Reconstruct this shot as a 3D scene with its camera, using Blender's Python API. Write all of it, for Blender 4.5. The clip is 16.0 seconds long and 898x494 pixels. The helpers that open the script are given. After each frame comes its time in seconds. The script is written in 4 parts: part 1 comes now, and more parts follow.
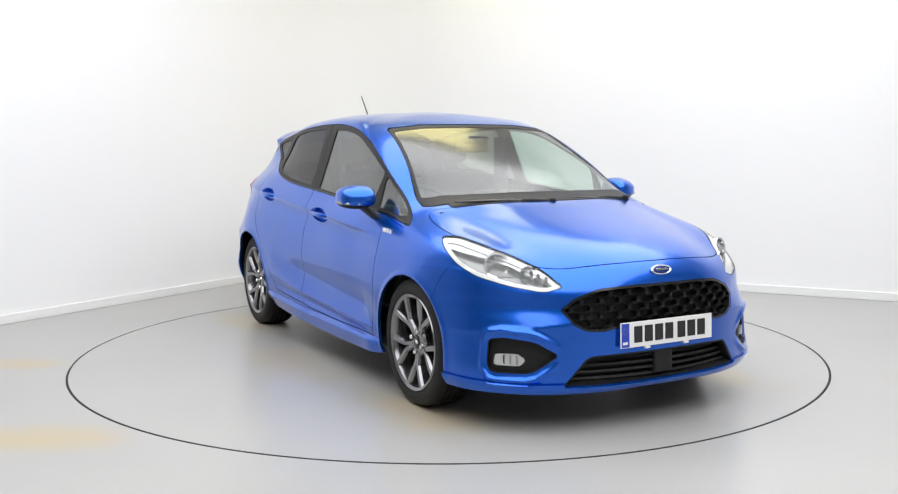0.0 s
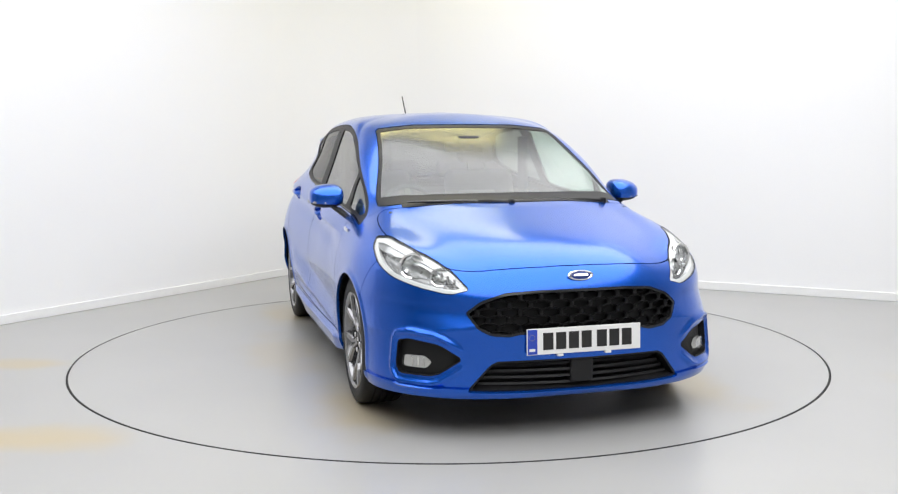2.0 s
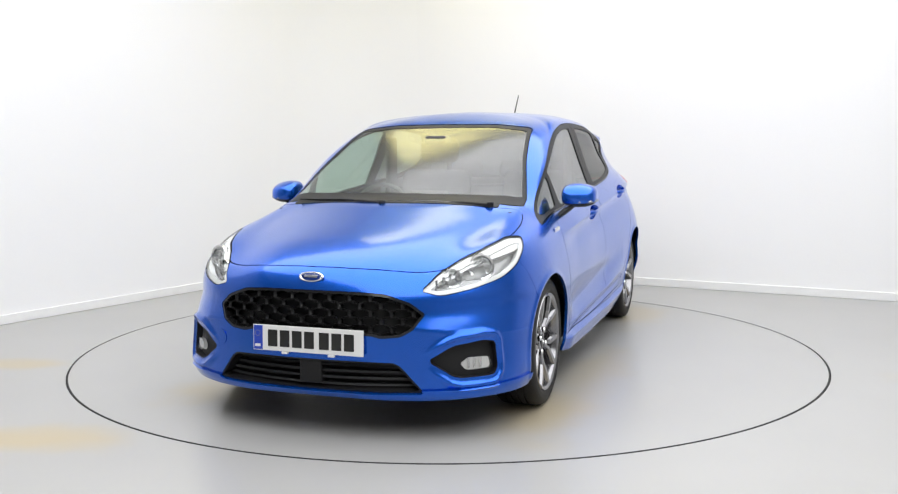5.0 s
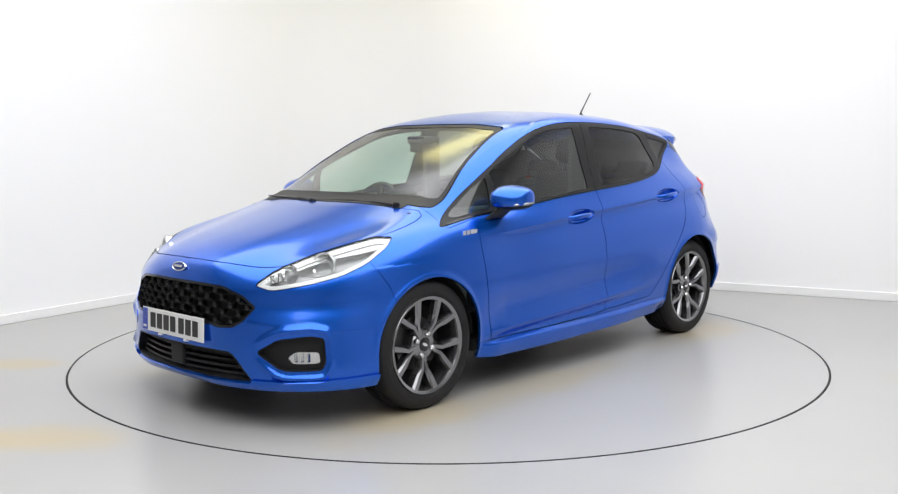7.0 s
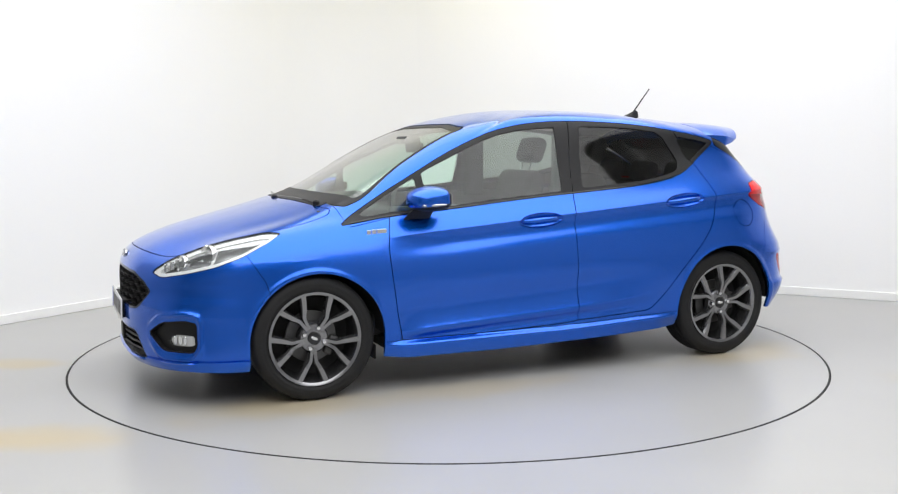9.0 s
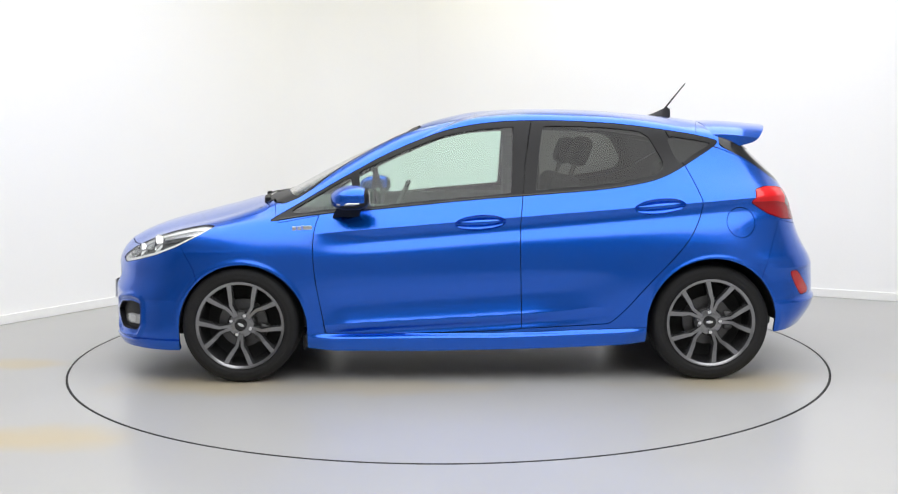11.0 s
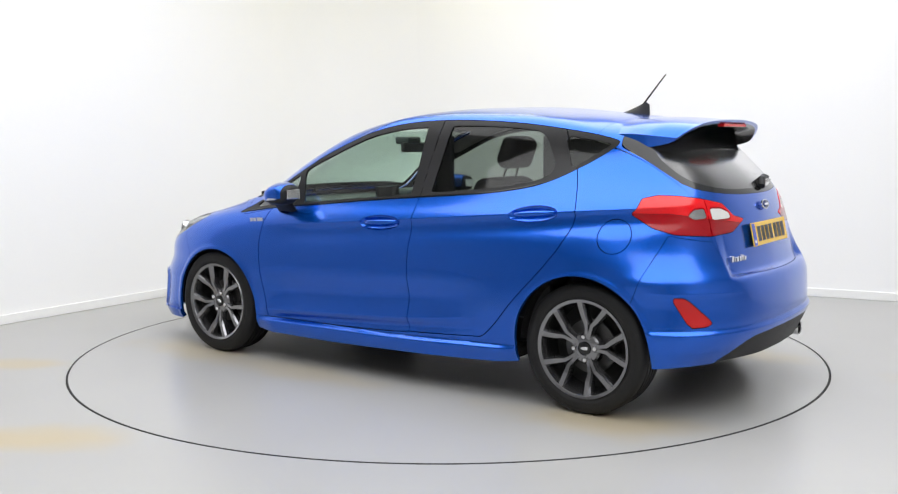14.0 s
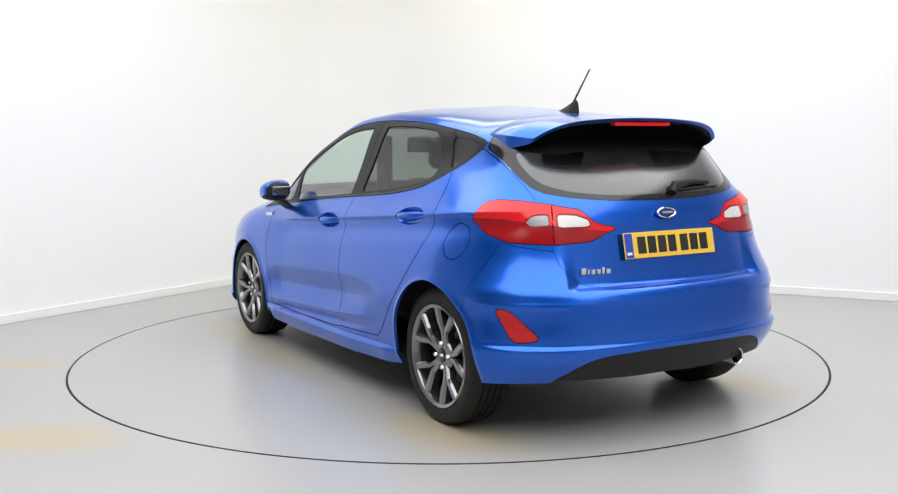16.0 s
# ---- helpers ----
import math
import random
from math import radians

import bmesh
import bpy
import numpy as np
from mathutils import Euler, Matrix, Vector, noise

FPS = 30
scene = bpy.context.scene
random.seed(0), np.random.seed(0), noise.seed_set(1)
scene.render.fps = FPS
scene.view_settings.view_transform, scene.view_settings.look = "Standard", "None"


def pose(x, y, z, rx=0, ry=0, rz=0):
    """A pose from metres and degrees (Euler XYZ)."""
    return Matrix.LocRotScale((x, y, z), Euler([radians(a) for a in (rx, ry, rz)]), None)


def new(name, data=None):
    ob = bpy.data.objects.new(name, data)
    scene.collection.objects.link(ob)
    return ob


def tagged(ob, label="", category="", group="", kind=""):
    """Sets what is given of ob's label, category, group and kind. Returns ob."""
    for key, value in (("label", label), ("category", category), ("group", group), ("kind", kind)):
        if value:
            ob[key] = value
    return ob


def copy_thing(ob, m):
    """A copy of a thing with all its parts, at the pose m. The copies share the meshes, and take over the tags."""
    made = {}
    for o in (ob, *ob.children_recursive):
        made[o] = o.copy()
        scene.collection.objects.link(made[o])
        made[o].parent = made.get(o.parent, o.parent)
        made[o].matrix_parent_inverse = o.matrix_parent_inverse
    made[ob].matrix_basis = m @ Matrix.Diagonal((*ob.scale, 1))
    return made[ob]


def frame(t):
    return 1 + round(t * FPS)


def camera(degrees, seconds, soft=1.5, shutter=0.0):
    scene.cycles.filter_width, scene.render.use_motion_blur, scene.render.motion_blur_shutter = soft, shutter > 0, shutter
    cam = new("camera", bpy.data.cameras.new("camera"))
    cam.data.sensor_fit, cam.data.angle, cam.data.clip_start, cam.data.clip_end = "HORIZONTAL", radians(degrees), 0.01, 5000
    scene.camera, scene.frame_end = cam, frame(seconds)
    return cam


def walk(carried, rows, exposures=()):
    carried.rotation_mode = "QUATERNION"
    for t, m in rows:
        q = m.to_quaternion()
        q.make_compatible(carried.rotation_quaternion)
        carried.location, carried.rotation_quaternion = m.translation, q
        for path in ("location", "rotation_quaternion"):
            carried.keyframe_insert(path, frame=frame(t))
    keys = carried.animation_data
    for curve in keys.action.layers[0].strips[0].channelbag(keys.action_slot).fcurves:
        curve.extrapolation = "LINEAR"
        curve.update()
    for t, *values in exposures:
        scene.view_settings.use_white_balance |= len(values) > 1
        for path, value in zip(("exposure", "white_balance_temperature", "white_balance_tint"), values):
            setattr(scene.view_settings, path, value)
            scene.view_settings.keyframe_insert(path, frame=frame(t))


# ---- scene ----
# ---------------------------------------------------------------- camera
cam = camera(49.87, 16.0, soft=1.2)
EYE = pose(0, -5.8628, 1.2514, 90 - 6.1625, 0, -0.0703) @ pose(0, 0, 0, 0, 0, -0.3325)
walk(cam, [(0, EYE), (16, EYE)])

# ---------------------------------------------------------------- world and lights
world = bpy.data.worlds.new("world")
scene.world = world
world.use_nodes = True
sky = world.node_tree.nodes.new("ShaderNodeTexSky")
sky.sky_type, sky.sun_disc = "NISHITA", False
sky.sun_elevation, sky.sun_rotation = radians(40), 0
world.node_tree.links.new(sky.outputs[0], world.node_tree.nodes["Background"].inputs[0])
world.node_tree.nodes["Background"].inputs[1].default_value = 0.05
scene.view_settings.exposure = -0.06


def area(name, m, sx, sy, watts, colour=(1, 1, 1)):
    d = bpy.data.lights.new(name, "AREA")
    d.shape, d.size, d.size_y, d.energy, d.color = "RECTANGLE", sx, sy, watts, colour
    ob = new(name, d)
    ob.matrix_world = m
    return ob

# ---------------------------------------------------------------- materials
def shader(name, colour=(.5, .5, .5), rough=.5, metal=0.0, **more):
    m = bpy.data.materials.new(name)
    m.use_nodes = True
    b = m.node_tree.nodes["Principled BSDF"]
    b.inputs["Base Color"].default_value = (*colour, 1)
    b.inputs["Roughness"].default_value, b.inputs["Metallic"].default_value = rough, metal
    for key, value in more.items():
        b.inputs[key.replace("_", " ")].default_value = value
    return m


def nodes_of(m):
    t = m.node_tree
    return t, t.nodes["Principled BSDF"], lambda kind: t.nodes.new("ShaderNode" + kind)


def grain(m, scale=40, spread=.12, bump=.02, detail=6, second=3.0):
    """Two scales of tone and a fine relief."""
    t, b, add = nodes_of(m)
    c = b.inputs["Base Color"].default_value[:3]
    co, n1, n2 = add("TexCoord"), add("TexNoise"), add("TexNoise")
    n1.inputs["Scale"].default_value, n1.inputs["Detail"].default_value = scale, detail
    n2.inputs["Scale"].default_value, n2.inputs["Detail"].default_value = second, 4
    mix, ramp, bm_ = add("Math"), add("ValToRGB"), add("Bump")
    mix.operation = "ADD"
    for n in (n1, n2):
        t.links.new(co.outputs["Object"], n.inputs["Vector"])
    t.links.new(n1.outputs["Fac"], mix.inputs[0])
    t.links.new(n2.outputs["Fac"], mix.inputs[1])
    half = add("Math")
    half.operation, half.inputs[1].default_value = "MULTIPLY", .5
    t.links.new(mix.outputs[0], half.inputs[0])
    ramp.color_ramp.elements[0].position, ramp.color_ramp.elements[1].position = .3, .7
    ramp.color_ramp.elements[0].color = (*[x * (1 - spread) for x in c], 1)
    ramp.color_ramp.elements[1].color = (*[min(1, x * (1 + spread)) for x in c], 1)
    t.links.new(half.outputs[0], ramp.inputs[0])
    t.links.new(ramp.outputs[0], b.inputs["Base Color"])
    bm_.inputs["Strength"].default_value, bm_.inputs["Distance"].default_value = bump, .01
    t.links.new(n1.outputs["Fac"], bm_.inputs["Height"])
    t.links.new(bm_.outputs[0], b.inputs["Normal"])
    return m


def see_through(name, tint, gloss=1.0, rough=.02, slant=4.5, front=.06):
    """Thin glass: tinted, clear, mirror-like at a slant."""
    m = bpy.data.materials.new(name)
    m.use_nodes = True
    t = m.node_tree
    t.nodes.remove(t.nodes["Principled BSDF"])
    tr, gl, mix, fr, power, mul = [t.nodes.new("ShaderNode" + k) for k in ("BsdfTransparent", "BsdfGlossy", "MixShader", "LayerWeight", "Math", "Math")]
    tr.inputs[0].default_value = (*tint, 1)
    gl.inputs["Roughness"].default_value = rough
    fr.inputs[0].default_value = .5
    power.operation, power.inputs[1].default_value = "POWER", slant
    mul.operation, mul.inputs[1].default_value, mul.inputs[2].default_value = "MULTIPLY_ADD", .85 * gloss, front * gloss
    t.links.new(fr.outputs[1], power.inputs[0])
    t.links.new(power.outputs[0], mul.inputs[0])
    t.links.new(mul.outputs[0], mix.inputs[0])
    t.links.new(tr.outputs[0], mix.inputs[1])
    t.links.new(gl.outputs[0], mix.inputs[2])
    t.links.new(mix.outputs[0], t.nodes["Material Output"].inputs[0])
    return m


def paint_blue():
    m = shader("metallic_blue_paint", (.001, .108, .53), .27, .8, Specular_IOR_Level=.1, Specular_Tint=(.70, .80, 1, 1), Coat_Weight=1.0, Coat_Roughness=.13, Coat_IOR=1.45)
    t, b, add = nodes_of(m)
    co, flake, hue = add("TexCoord"), add("TexNoise"), add("ValToRGB")
    flake.inputs["Scale"].default_value, flake.inputs["Detail"].default_value = 900, 2
    t.links.new(co.outputs["Object"], flake.inputs["Vector"])
    hue.color_ramp.elements[0].position, hue.color_ramp.elements[1].position = .35, .65
    hue.color_ramp.elements[0].color = (.0005, .082, .50, 1)
    hue.color_ramp.elements[1].color = (.0010, .118, .67, 1)
    t.links.new(flake.outputs["Fac"], hue.inputs[0])
    t.links.new(hue.outputs[0], b.inputs["Base Color"])
    return m


def floor_paint(name, stains):
    """Pale grey epoxy, faintly mottled, with ochre stains: x, y, half-widths, strength."""
    m = shader(name, (.40, .40, .39), .28)
    t, b, add = nodes_of(m)
    co = add("TexCoord")
    big, fine, rag = add("TexNoise"), add("TexNoise"), add("TexNoise")
    for n, scale, detail in ((big, 1.1, 2), (fine, 60, 6), (rag, 2.2, 2)):
        n.inputs["Scale"].default_value, n.inputs["Detail"].default_value = scale, detail
        t.links.new(co.outputs["Object"], n.inputs["Vector"])
    tone = add("ValToRGB")
    tone.color_ramp.elements[0].position, tone.color_ramp.elements[1].position = .3, .7
    tone.color_ramp.elements[0].color, tone.color_ramp.elements[1].color = (.354, .352, .345, 1), (.374, .372, .364, 1)
    t.links.new(big.outputs["Fac"], tone.inputs[0])
    last = None
    for x, y, rx, ry, strength in stains:
        place, length, fall, ragged, keep = add("Mapping"), add("VectorMath"), add("MapRange"), add("Math"), add("MapRange")
        place.vector_type = "TEXTURE"
        place.inputs["Location"].default_value, place.inputs["Scale"].default_value = (x, y, 0), (rx, ry, 10)
        t.links.new(co.outputs["Object"], place.inputs[0])
        length.operation = "LENGTH"
        t.links.new(place.outputs[0], length.inputs[0])
        ragged.operation = "MULTIPLY_ADD"
        ragged.inputs[1].default_value = 1.6
        t.links.new(rag.outputs["Fac"], ragged.inputs[0])
        t.links.new(length.outputs["Value"], ragged.inputs[2])
        fall.interpolation_type = "SMOOTHSTEP"
        for key, value in (("From Min", 1.0), ("From Max", 1.9), ("To Min", strength), ("To Max", 0)):
            fall.inputs[key].default_value = value
        t.links.new(ragged.outputs[0], fall.inputs["Value"])
        out = fall.outputs[0]
        if last is not None:
            top = add("Math")
            top.operation = "MAXIMUM"
            t.links.new(last, top.inputs[0])
            t.links.new(out, top.inputs[1])
            out = top.outputs[0]
        last = out
    mix = add("MixRGB")
    mix.inputs[2].default_value = (.42, .34, .19, 1)
    t.links.new(last, mix.inputs[0])
    t.links.new(tone.outputs[0], mix.inputs[1])
    t.links.new(mix.outputs[0], b.inputs["Base Color"])
    return m


BLUE = paint_blue()
FLOOR = floor_paint("grey_epoxy_floor", [(-2.55, -.42, .55, .16, .75), (-1.85, -1.85, .55, .22, .85), (-2.2, -2.1, .5, .25, .6), (2.75, -.9, .5, .25, .3), (.9, -2.9, 1.0, .3, .25)])
TABLE = floor_paint("grey_epoxy_turntable", [(1.25, .90, .60, .26, .62), (1.25, -.80, .60, .26, .62), (-1.45, .90, .60, .28, .62), (-1.45, -.82, .60, .28, .62), (.4, 1.0, .8, .2, .4), (-.1, -1.0, .8, .24, .35)])
WALL = grain(shader("white_wall_paint", (.87, .87, .87), .6), 90, .015, .04, second=.6)
NEARWALL = grain(shader("grey_wall_paint", (.42, .42, .42), .7), 40, .06, .05, second=.8)
SKIRT = grain(shader("white_gloss_skirting", (.84, .84, .83), .3), 30, .02, .02)
CEIL = grain(shader("white_ceiling_paint", (.82, .82, .80), .8), 60, .02, .03)
DARK_GAP = shader("dark_gap", (.03, .03, .03), .9)
BLACK = grain(shader("black_textured_plastic", (.010, .010, .011), .5, Specular_IOR_Level=.3), 300, .25, .15)
GLOSSBLACK = shader("black_gloss_plastic", (.012, .012, .013), .12)
TRIM = grain(shader("charcoal_window_trim", (.011, .011, .012), .45, Specular_IOR_Level=.25), 200, .15, .05)
LINER = grain(shader("black_liner", (.012, .012, .012), .9), 60, .3, .1)
RUBBER = grain(shader("tyre_rubber", (.012, .012, .0125), .6, Specular_IOR_Level=.3), 120, .25, .1)
ALLOY = grain(shader("gunmetal_alloy", (.27, .27, .28), .20, .92), 200, .08, .01)
STEEL = grain(shader("brushed_steel", (.11, .11, .11), .45, 1.0), 120, .15, .05)
CHROME = shader("chrome", (.85, .85, .86), .06, 1.0)
SILVER = shader("silver_lamp_bowl", (.46, .465, .47), .22, .85)
LAMPGREY = grain(shader("grey_lamp_bezel", (.30, .302, .306), .25, .55), 80, .2, .02)
LIGHTGUIDE = shader("white_light_guide", (.86, .87, .86), .12)
RED = grain(shader("red_lamp_lens", (.66, .006, .010), .1, 0, Specular_IOR_Level=.5), 160, .12, .02)
RED_LOW = grain(shader("dark_red_lamp_lens", (.30, .002, .006), .1, 0, Specular_IOR_Level=.5), 220, .25, .05)
DEEPRED = grain(shader("deep_red_reflector", (.50, .012, .012), .18), 600, .3, .2)
CLEARLENS = grain(shader("frosted_clear_lens", (.68, .67, .66), .12, .1), 150, .1, .1)
GLASS = see_through("green_tinted_glass", (.76, .90, .83), 1.0, slant=2.4, front=.055)
SCREEN = see_through("windscreen_glass", (.72, .86, .77), 1.5, .17, slant=4.0)
PRIVACY = see_through("privacy_glass", (.26, .27, .255), .7, slant=3.5, front=.05)
REARGLASS = see_through("dark_rear_glass", (.06, .06, .065), 2.3, .2)
LENS = see_through("clear_lens", (.93, .94, .94), .8)
PLATEWHITE = shader("white_reflective_plate", (.80, .80, .79), .25)
PLATEYELLOW = shader("yellow_reflective_plate", (.80, .50, .06), .25)
PLATEBLUE = shader("plate_blue_band", (.02, .06, .45), .3)
INK = shader("black_plate_ink", (.015, .015, .015), .4)
CLOTH = grain(shader("charcoal_seat_cloth", (.05, .05, .055), .85), 250, .3, .2)
CABIN = grain(shader("dark_cabin_plastic", (.045, .048, .05), .6), 200, .2, .1)
LINING = grain(shader("pale_roof_lining", (.42, .41, .39), .9), 120, .06, .1)
OVAL = shader("navy_enamel", (.01, .03, .16), .15)


# ---------------------------------------------------------------- mesh helpers
def mesh_object(name, verts, faces, material, parent=None, label="", smooth=True):
    me = bpy.data.meshes.new(name)
    me.from_pydata([tuple(v) for v in np.asarray(verts, float).tolist()], [], [tuple(f) for f in faces])
    me.materials.append(material)
    if smooth:
        me.shade_smooth()
    ob = new(name, me)
    ob.parent = parent
    if label:
        ob["label"] = label
    return ob


def part(name, bm, material, parent=None, label="", smooth=False, sharp=35):
    """One mesh object from a bmesh."""
    me = bpy.data.meshes.new(name)
    bm.normal_update()
    bm.to_mesh(me)
    bm.free()
    me.materials.append(material)
    if smooth:
        me.shade_smooth()
        me.set_sharp_from_angle(angle=radians(sharp))
    ob = new(name, me)
    ob.parent = parent
    if label:
        ob["label"] = label
    return ob


def block(lo, hi, bevel=0.0, segments=2, bm=None, m=None):
    bm = bm or bmesh.new()
    centre = [(a + b) / 2 for a, b in zip(lo, hi)]
    made = bmesh.ops.create_cube(bm, size=1, matrix=(m or Matrix()) @ Matrix.Translation(centre) @ Matrix.Diagonal([b - a for a, b in zip(lo, hi)] + [1]))
    if bevel:
        edges = list({e for v in made["verts"] for e in v.link_edges})
        bmesh.ops.bevel(bm, geom=edges, offset=bevel, segments=segments, affect="EDGES", profile=.5)
    return bm


def lathe(profile, segments=64, bm=None, m=None):
    """Turn (radius, height) pairs round the y axis; height runs along y."""
    bm = bm or bmesh.new()
    m = m or Matrix()
    rings = []
    for r, h in profile:
        rings.append([bm.verts.new(m @ Vector((r * math.cos(2 * math.pi * k / segments), h, r * math.sin(2 * math.pi * k / segments)))) for k in range(segments)])
    for a, b in zip(rings, rings[1:]):
        for k in range(segments):
            bm.faces.new((a[k], b[k], b[(k + 1) % segments], a[(k + 1) % segments]))
    return bm


def tube(points, radius, sides=8, bm=None):
    """A round bar along points; radius may be one per point."""
    bm = bm or bmesh.new()
    pts = [Vector(p) for p in points]
    radii = radius if isinstance(radius, (list, tuple)) else [radius] * len(pts)
    rings = []
    for i, p in enumerate(pts):
        way = (pts[min(i + 1, len(pts) - 1)] - pts[max(i - 1, 0)]).normalized()
        a = way.orthogonal().normalized() if i == 0 else (last - way * last.dot(way)).normalized()
        last = a
        b = way.cross(a)
        rings.append([bm.verts.new(p + radii[i] * (math.cos(2 * math.pi * k / sides) * a + math.sin(2 * math.pi * k / sides) * b)) for k in range(sides)])
    for u, v in zip(rings, rings[1:]):
        for k in range(sides):
            bm.faces.new((u[k], u[(k + 1) % sides], v[(k + 1) % sides], v[k]))
    bm.faces.new(rings[0][::-1])
    bm.faces.new(rings[-1])
    return bm


# ---------------------------------------------------------------- the studio
def structure(name, bm, material, label, category, m=None, smooth=False):
    ob = part(name, bm, material, smooth=smooth)
    if m:
        ob.matrix_world = m
    return tagged(ob, label, category, kind="structure")


R_TABLE, GAP = 2.2, .010


def ring_floor():
    """The floor sheet, with the round opening of the turntable and its rim."""
    bm = bmesh.new()
    n = 240
    inner, low = [], []
    for k in range(n):
        a = 2 * math.pi * k / n
        inner.append(bm.verts.new((R_TABLE * math.cos(a), R_TABLE * math.sin(a), 0)))
        low.append(bm.verts.new((R_TABLE * math.cos(a), R_TABLE * math.sin(a), -.05)))
    outer = []
    for k in range(n):
        a = 2 * math.pi * k / n
        s = 9 / max(abs(math.cos(a)), abs(math.sin(a)))
        outer.append(bm.verts.new((s * math.cos(a), s * math.sin(a), 0)))
    for k in range(n):
        j = (k + 1) % n
        bm.faces.new((inner[k], outer[k], outer[j], inner[j]))
        bm.faces.new((low[k], inner[k], inner[j], low[j]))
    return bm


structure("floor", ring_floor(), FLOOR, "pale grey epoxy studio floor with ochre stains", "floor")
pit = lathe([(.001, 0), (R_TABLE + .1, 0)], 96, m=pose(0, 0, -.045, -90, 0, 0))
structure("floor_pit", pit, DARK_GAP, "dark pit under the turntable edge", "floor")
CORNER = (-1.10, 4.005)
H = 3.9
LEFT_ANGLE, RIGHT_ANGLE = 57.4, -27.8
# back corner, then two more walls that close the room behind the camera
ul, ur = [Vector((math.cos(radians(a)), math.sin(radians(a)), 0)) for a in (LEFT_ANGLE, RIGHT_ANGLE)]
c0 = Vector((*CORNER, 0))


def wall(name, a, b, label):
    d = b - a
    yaw = math.degrees(math.atan2(d.y, d.x))
    m = pose(a.x, a.y, 0, 0, 0, yaw)
    structure(name, block((-.2, 0, -.02), (d.length + .2, .2, H)), NEARWALL if "behind" in label else WALL, label, "wall", m)
    structure("skirting_" + name[5:], block((-.2, -.018, 0), (d.length + .2, -.002, .068), .004), SKIRT, "white painted skirting board along the wall", "skirting board", m)


LEN_L, LEN_R, COVE = 11.5, 10.0, 1.0
turn = radians((LEFT_ANGLE - RIGHT_ANGLE) / 2)
T = COVE * math.tan(turn)
pa, pb = c0 - ul * LEN_L, c0 + ur * LEN_R
pc = pa + ur * LEN_R
pm = c0 - ul * 4.6
wall("wall_left", pm, c0 - ul * T, "plain white painted studio wall")
wall("wall_left_near", pa, pm - ul * .4, "plain grey painted wall behind the camera")
wall("wall_right", c0 + ur * T, pb, "plain white painted studio wall")
wall("wall_near", pb, pc, "plain grey painted wall behind the camera")
wall("wall_side", pc, pa, "plain grey painted wall behind the camera")


def cove(r, h, inset):
    """A quarter-round piece of wall that joins the two walls without an edge."""
    bm = bmesh.new()
    centre = c0 - ul * T + Vector((ul.y, -ul.x, 0)) * COVE
    rows = []
    for k in range(33):
        a = radians(LEFT_ANGLE + 90 - (LEFT_ANGLE - RIGHT_ANGLE) * k / 32)
        d = Vector((math.cos(a), math.sin(a), 0))
        rows.append([bm.verts.new(centre + d * q + Vector((0, 0, z))) for q, z in ((r - inset, 0), (r - inset, h), (r + .2, h), (r + .2, 0))])
    for p, q in zip(rows, rows[1:]):
        for i in range(4):
            bm.faces.new((p[i], p[(i + 1) % 4], q[(i + 1) % 4], q[i]))
    bmesh.ops.recalc_face_normals(bm, faces=bm.faces[:])
    return bm


structure("wall_corner", cove(COVE, H, 0), WALL, "rounded white corner of the studio wall", "wall", smooth=True)
structure("skirting_corner", cove(COVE, .068, .016), SKIRT, "white painted skirting board along the wall", "skirting board", smooth=True)
structure("ceiling", block((-14, -14, H), (14, 14, H + .1)), CEIL, "white painted studio ceiling", "ceiling")


def ceiling_lamp(x, y, yaw, sx, sy, watts, colour, label, drop=.12):
    ob = tagged(new("ceiling_light"), label, "ceiling light", group="studio ceiling lights")
    ob.matrix_world = pose(x, y, H - drop, 0, 0, yaw)
    part("housing", block((-sx / 2 - .03, -sy / 2 - .03, .01), (sx / 2 + .03, sy / 2 + .03, .08), .01), SKIRT, ob)
    return area("ceiling_lamp", pose(x, y, H - drop - .005, 0, 0, yaw), sx, sy, watts, colour)


ceiling_lamp(.65, -2.6, 14.8, 7.0, 8.6, 540, (.99, .992, 1), "broad luminous white stretch ceiling light")
ceiling_lamp(-.1, 2.35, 14.8, 1.7, .8, 15, (1, .9, .36), "warm yellow strip light under the ceiling", .2)

turntable = tagged(part("turntable", lathe([(R_TABLE - GAP, -.03), (R_TABLE - GAP, 0), (R_TABLE - .3, 0), (.001, 0)], 240, m=pose(0, 0, 0, 90, 0, 0)), TABLE),
                   "round grey turntable set flush in the floor", "turntable")
part("edge_seal", lathe([(R_TABLE - GAP - .003, .0015), (R_TABLE - GAP + .002, .0015), (R_TABLE - .001, -.004), (R_TABLE - .001, -.02)], 240, m=pose(0, 0, 0, 90, 0, 0)), DARK_GAP, turntable, "dark rubber edge seal", True)

# ---------------------------------------------------------------- body shape
# Each line runs round the left half of the car, from the middle of the nose past the
# side to the middle of the tail: sixteen stations, x forward, y to the left, z up.
LINES = []


def line(*pts):
    LINES.append(np.array(pts, float))


